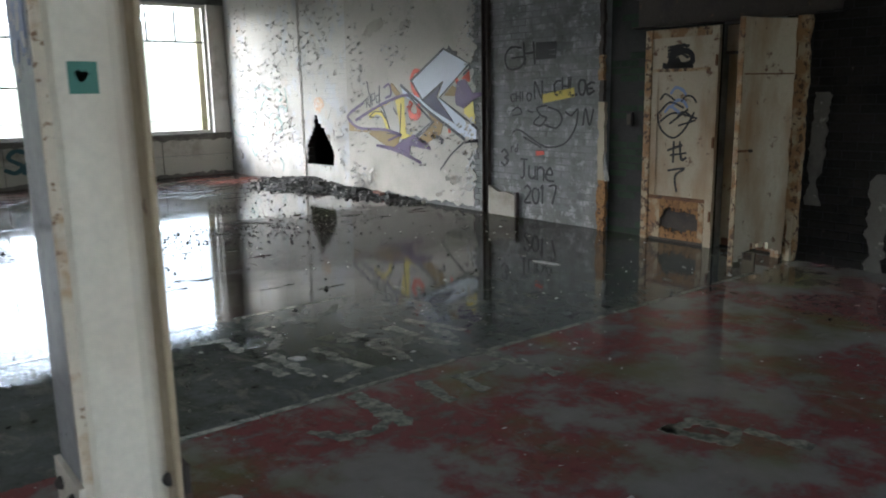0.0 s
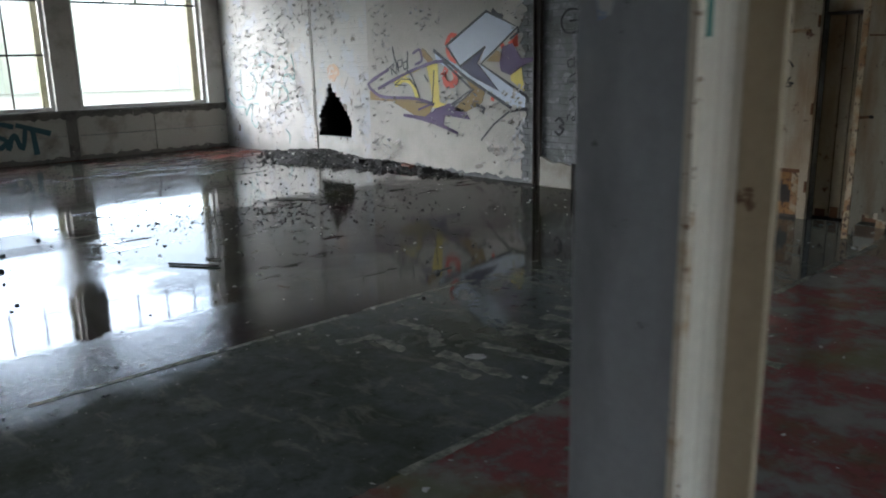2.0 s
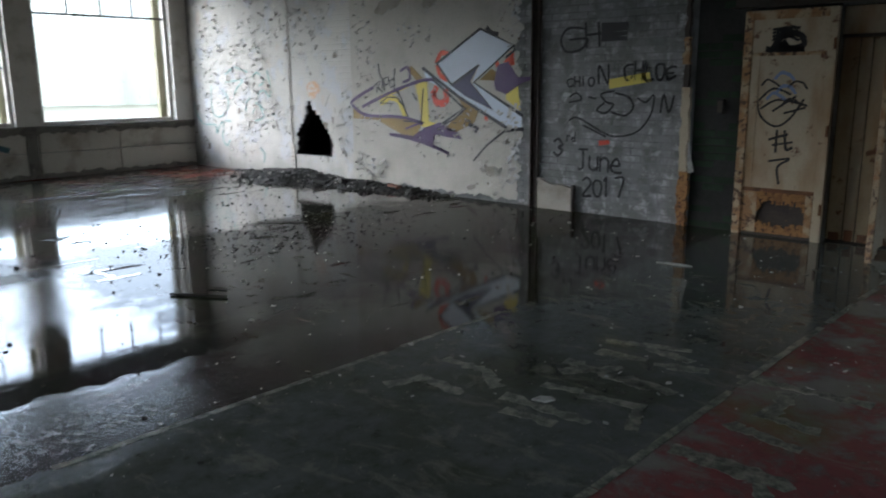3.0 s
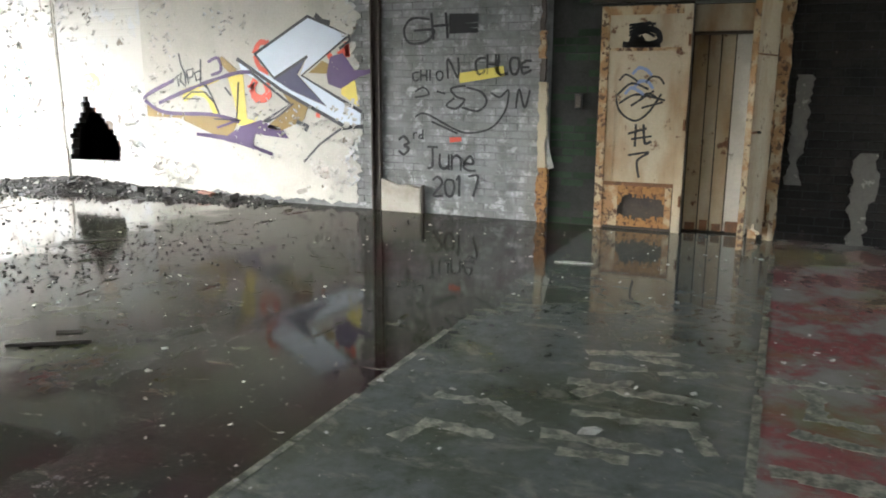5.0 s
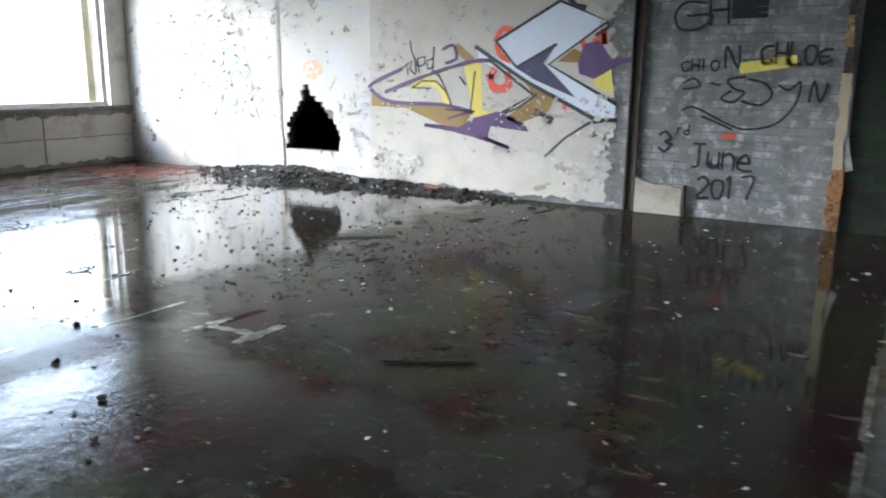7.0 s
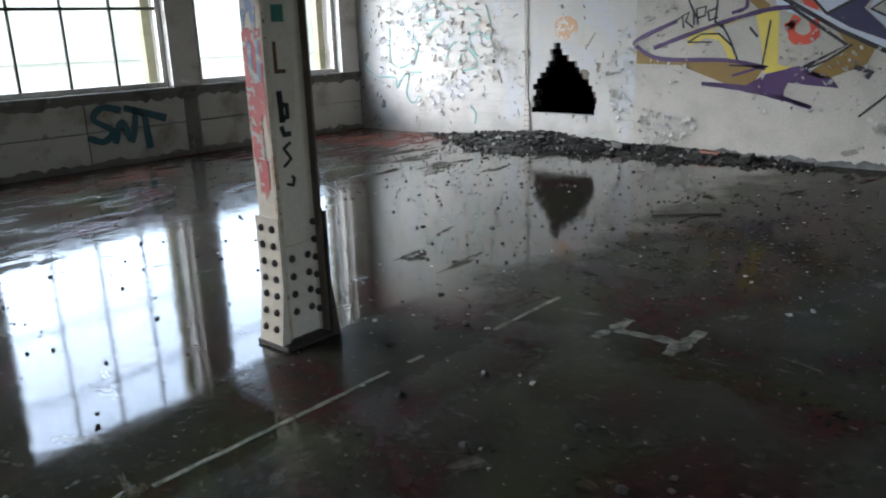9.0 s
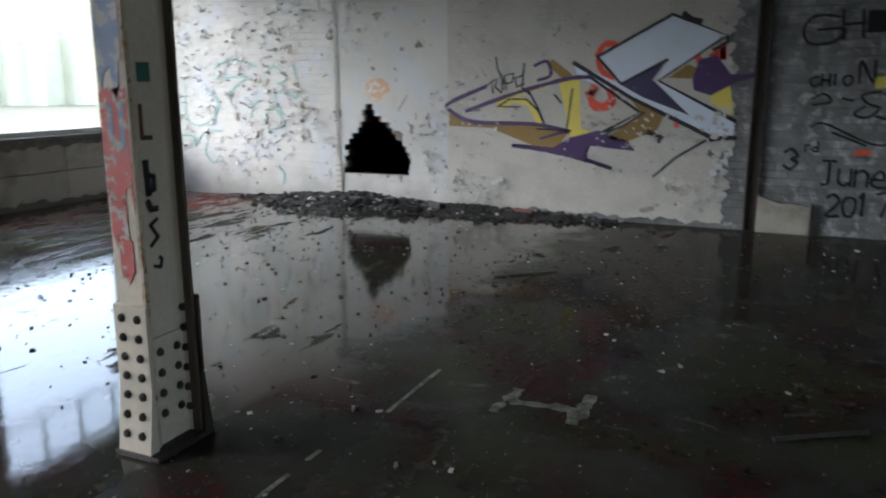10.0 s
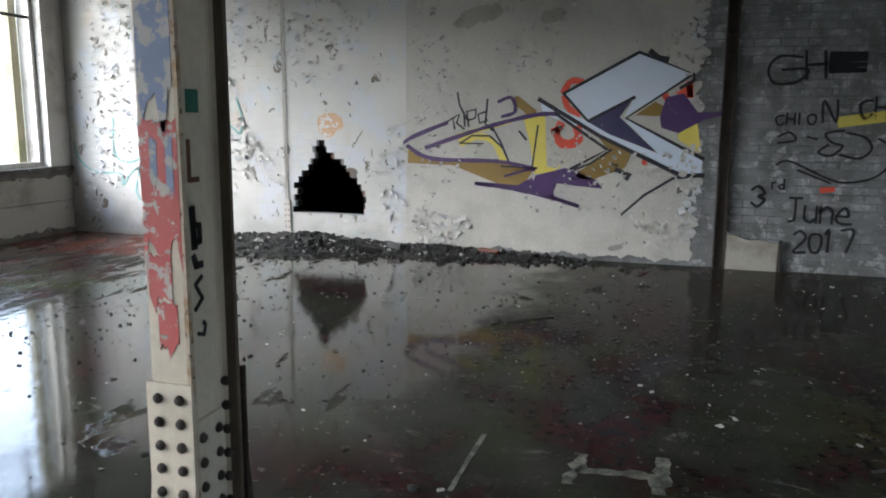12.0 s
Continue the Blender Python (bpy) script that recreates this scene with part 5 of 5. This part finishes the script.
def scatter(name, spots, mat, label, category):
    """spots: (x, y, z, size, flatness)."""
    r = random.Random(len(spots))
    verts, faces = [], []
    for x, y, z, s, flat in spots:
        k = len(verts)
        verts += chunk_verts(r, (s * r.uniform(0.6, 1.3), s * r.uniform(0.5, 1.0), s * flat), (x, y, z), r.uniform(0, 6.3))
        faces += [tuple(k + i for i in f) for f in CUBE]
    me = bpy.data.meshes.new(name)
    me.from_pydata(verts, [], faces)
    me.materials.append(mat)
    return tagged(new(name, me), label, category, kind="stuff")


r = random.Random(17)
spots, pale = [], []
while len(spots) < 3200:
    y = r.gauss(11.0, 1.05)
    x = WX - abs(r.gauss(0, 0.18 + 0.22 * max(0, 1 - abs(y - 11.9) / 1.6))) - 0.02
    if 8.5 < y < 13.4 and x > 5.2:
        s = r.choice((0.008, 0.012, 0.015, 0.018, 0.022, 0.03, 0.045))
        (spots if r.random() < 0.95 else pale).append((x, y, max(0, heap_height(x, y)) + s * 0.2, s, 0.7))
scatter("rubble_pieces", spots, M["rubble"], "broken mortar and brick pieces, wet and dark", "rubble")
scatter("pale_rubble", pale, M["chip"], "pale chips of plaster among the rubble", "rubble")
for i, (x, y, z, t) in enumerate(((6.42, 11.15, 0.09, 0.3), (6.40, 10.55, 0.075, 1.2), (6.45, 10.05, 0.06, 0.2), (6.48, 9.55, 0.045, 1.5), (6.3, 11.55, 0.085, 0.9), (6.2, 10.8, 0.05, 2.0), (6.44, 9.15, 0.04, 0.1), (6.40, 11.9, 0.10, 2.6))):
    b = boxes((-0.1, 0.1, -0.05, 0.05, -0.033, 0.033))
    for v in b.verts:
        v.co += Vector((r.uniform(-0.015, 0.015), r.uniform(-0.01, 0.01), r.uniform(-0.008, 0.008)))
    ob = finish("fallen_brick", b, M["rubble"] if i != 3 else M["red_brick"], bevel=0.006)
    ob.matrix_world = pose(x, y, z, r.uniform(-15, 15), r.uniform(-12, 12), math.degrees(t))
    tagged(ob, "fallen broken brick lying on the rubble heap", "brick", "fallen bricks")

# silt drifts and litter on the floor
r = random.Random(23)
dark, light, leafs = [], [], []
while len(dark) < 900:
    x, y = r.uniform(-2.5, 6.4), r.uniform(4.5, 14.6)
    if noise.noise((x * 0.8, y * 0.8, 5)) > 0.05 - (0.25 if y > 9 else 0):
        s = r.choice((0.007, 0.010, 0.014, 0.022))
        dark.append((x, y, s * 0.2, s, 0.5))
while len(light) < 750:
    x, y = r.uniform(0.3, 6.4), r.uniform(-0.5, 11.5)
    if noise.noise((x * 0.9, y * 0.9, 9)) > -0.12:
        s = r.choice((0.005, 0.006, 0.008, 0.010, 0.012, 0.016, 0.026))
        light.append((x, y, 0.003, s, 0.12))
scatter("floor_grit", dark, M["rubble"], "dark grit and crumbs on wet floor", "grit")
scatter("paint_chips", light, M["chip"], "pale paint chips scattered on wet floor", "paint chips")
patchy = []
r = random.Random(29)
for _ in range(1700):
    x, y = 3.6 + r.gauss(0, 0.9), 8.2 + r.gauss(0, 0.55)
    if r.random() < 0.5:
        x, y = r.uniform(2.0, 6.0), 12.2 + r.gauss(0, 1.0)
    if x < 6.3 and y < 14.7:
        s = r.choice((0.006, 0.009, 0.012, 0.02))
        patchy.append((x, y, s * 0.15, s, 0.5))
scatter("silt_crumbs", patchy, M["rubble"], "patches of dark crumbs and silt in the water", "silt")
for p, q, w in (((1.77, 6.90, 0.012), (2.0, 6.54, 0.012), 0.010), ((2.05, 6.86, 0.008), (2.12, 6.74, 0.008), 0.006), ((3.85, 8.9, 0.008), (4.2, 8.5, 0.008), 0.006)):
    bm = rod(bmesh.new(), p, q, w, 7)
    for v in bm.verts:
        v.co += Vector((r.uniform(-1, 1), r.uniform(-1, 1), r.uniform(-0.4, 0.4))) * w * 0.35
    tagged(finish("stick", bm, M["wood"]), "wet black stick lying in the water", "stick", "sticks on the floor")
for x, y, s in ((4.93, 4.66, 0.3), (2.02, 3.86, 0.11), (1.05, 2.6, 0.1)):
    b = prism(bmesh.new(), [(-s / 2, -0.02), (0.1 * s, -0.035), (s / 2, 0.0), (0.3 * s, 0.03), (-0.2 * s, 0.025)], "z", 0, 0.008)
    ob = finish("plaster_scrap", b, M["chip"])
    ob.matrix_world = pose(x, y, 0.002, 0, 0, -85 if s > 0.2 else -60)
    tagged(ob, "pale scrap of plaster lying on wet floor", "plaster scrap", "plaster scraps")
for x, y in ((1.34, 8.62), (0.95, 8.2), (3.0, 5.2), (0.6, 8.35), (0.45, 7.9), (0.95, 8.75), (0.55, 7.35), (0.2, 6.9), (-0.02, 6.55), (0.35, 6.7), (0.8, 7.65)):
    b = bmesh.new()
    bmesh.ops.create_icosphere(b, subdivisions=1, radius=0.024)
    for v in b.verts:
        v.co *= r.uniform(0.7, 1.2)
        v.co.z *= 0.7
    ob = finish("rubble_lump", b, M["rubble"])
    ob.matrix_world = pose(x, y, 0.01)
    tagged(ob, "small dark lump of rubble on wet floor", "rubble", "rubble lumps")

# ---------- outside ----------
structure(finish("ground", boxes((-3000, 3000, -3000, 3000, -0.9, -0.6)), M["ground"]), "rough winter grass outside", "ground")
# wood beyond 70 m: rows of bare crowns thinning out at their tops, haze painted in as paler colour with distance
def misty(name, col, foot, top):
    m, nt, b = material(name)
    g = nt.nodes.new("ShaderNodeNewGeometry").outputs["Position"]
    sep = nt.nodes.new("ShaderNodeSeparateXYZ")
    nt.links.new(g, sep.inputs[0])
    lump = noise_tex(nt, 0.35, 6, rough=0.6)
    twig = noise_tex(nt, 1.6, 8, rough=0.7, stretch=(1, 1, 0.4))
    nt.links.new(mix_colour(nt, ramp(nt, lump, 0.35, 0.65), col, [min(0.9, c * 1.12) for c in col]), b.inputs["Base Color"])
    b.inputs["Roughness"].default_value = 1.0
    b.inputs["Specular IOR Level"].default_value = 0.0
    height = ramp(nt, sep.outputs[2], foot, top)
    solid = maths(nt, "ADD", maths(nt, "SUBTRACT", 1.05, height), maths(nt, "MULTIPLY", maths(nt, "SUBTRACT", maths(nt, "ADD", maths(nt, "MULTIPLY", lump, 1.3), twig), 1.15), 1.6))
    nt.links.new(ramp(nt, solid, 0.25, 0.75), b.inputs["Alpha"])
    return m


# haze is put into each row's base colour: the farther, the paler
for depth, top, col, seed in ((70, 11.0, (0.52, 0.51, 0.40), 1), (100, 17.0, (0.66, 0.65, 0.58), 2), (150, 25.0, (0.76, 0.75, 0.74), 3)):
    verts, faces = [], []
    n = 240
    for i in range(n + 1):
        a = -1.25 + 2.5 * i / n
        h = top * (1 + 0.35 * noise.noise((a * 5, seed, 0)) + 0.12 * noise.noise((a * 22, seed, 1)))
        d = depth + 2.5 * noise.noise((a * 40, seed, 3))
        verts += [(d * math.sin(a), 15 + d * math.cos(a), -0.7), ((d + 1) * math.sin(a), 15 + (d + 1) * math.cos(a), h)]
        if i:
            k = 2 * i
            faces.append((k - 2, k, k + 1, k - 1))
    me = bpy.data.meshes.new("far_wood")
    me.from_pydata(verts, [], faces)
    me.materials.append(misty("haze_tinted_wood", col, top * 0.3, top))
    tagged(new("far_wood", me), "bare winter wood beyond the windows, haze painted into its colour", "trees", kind="stuff")
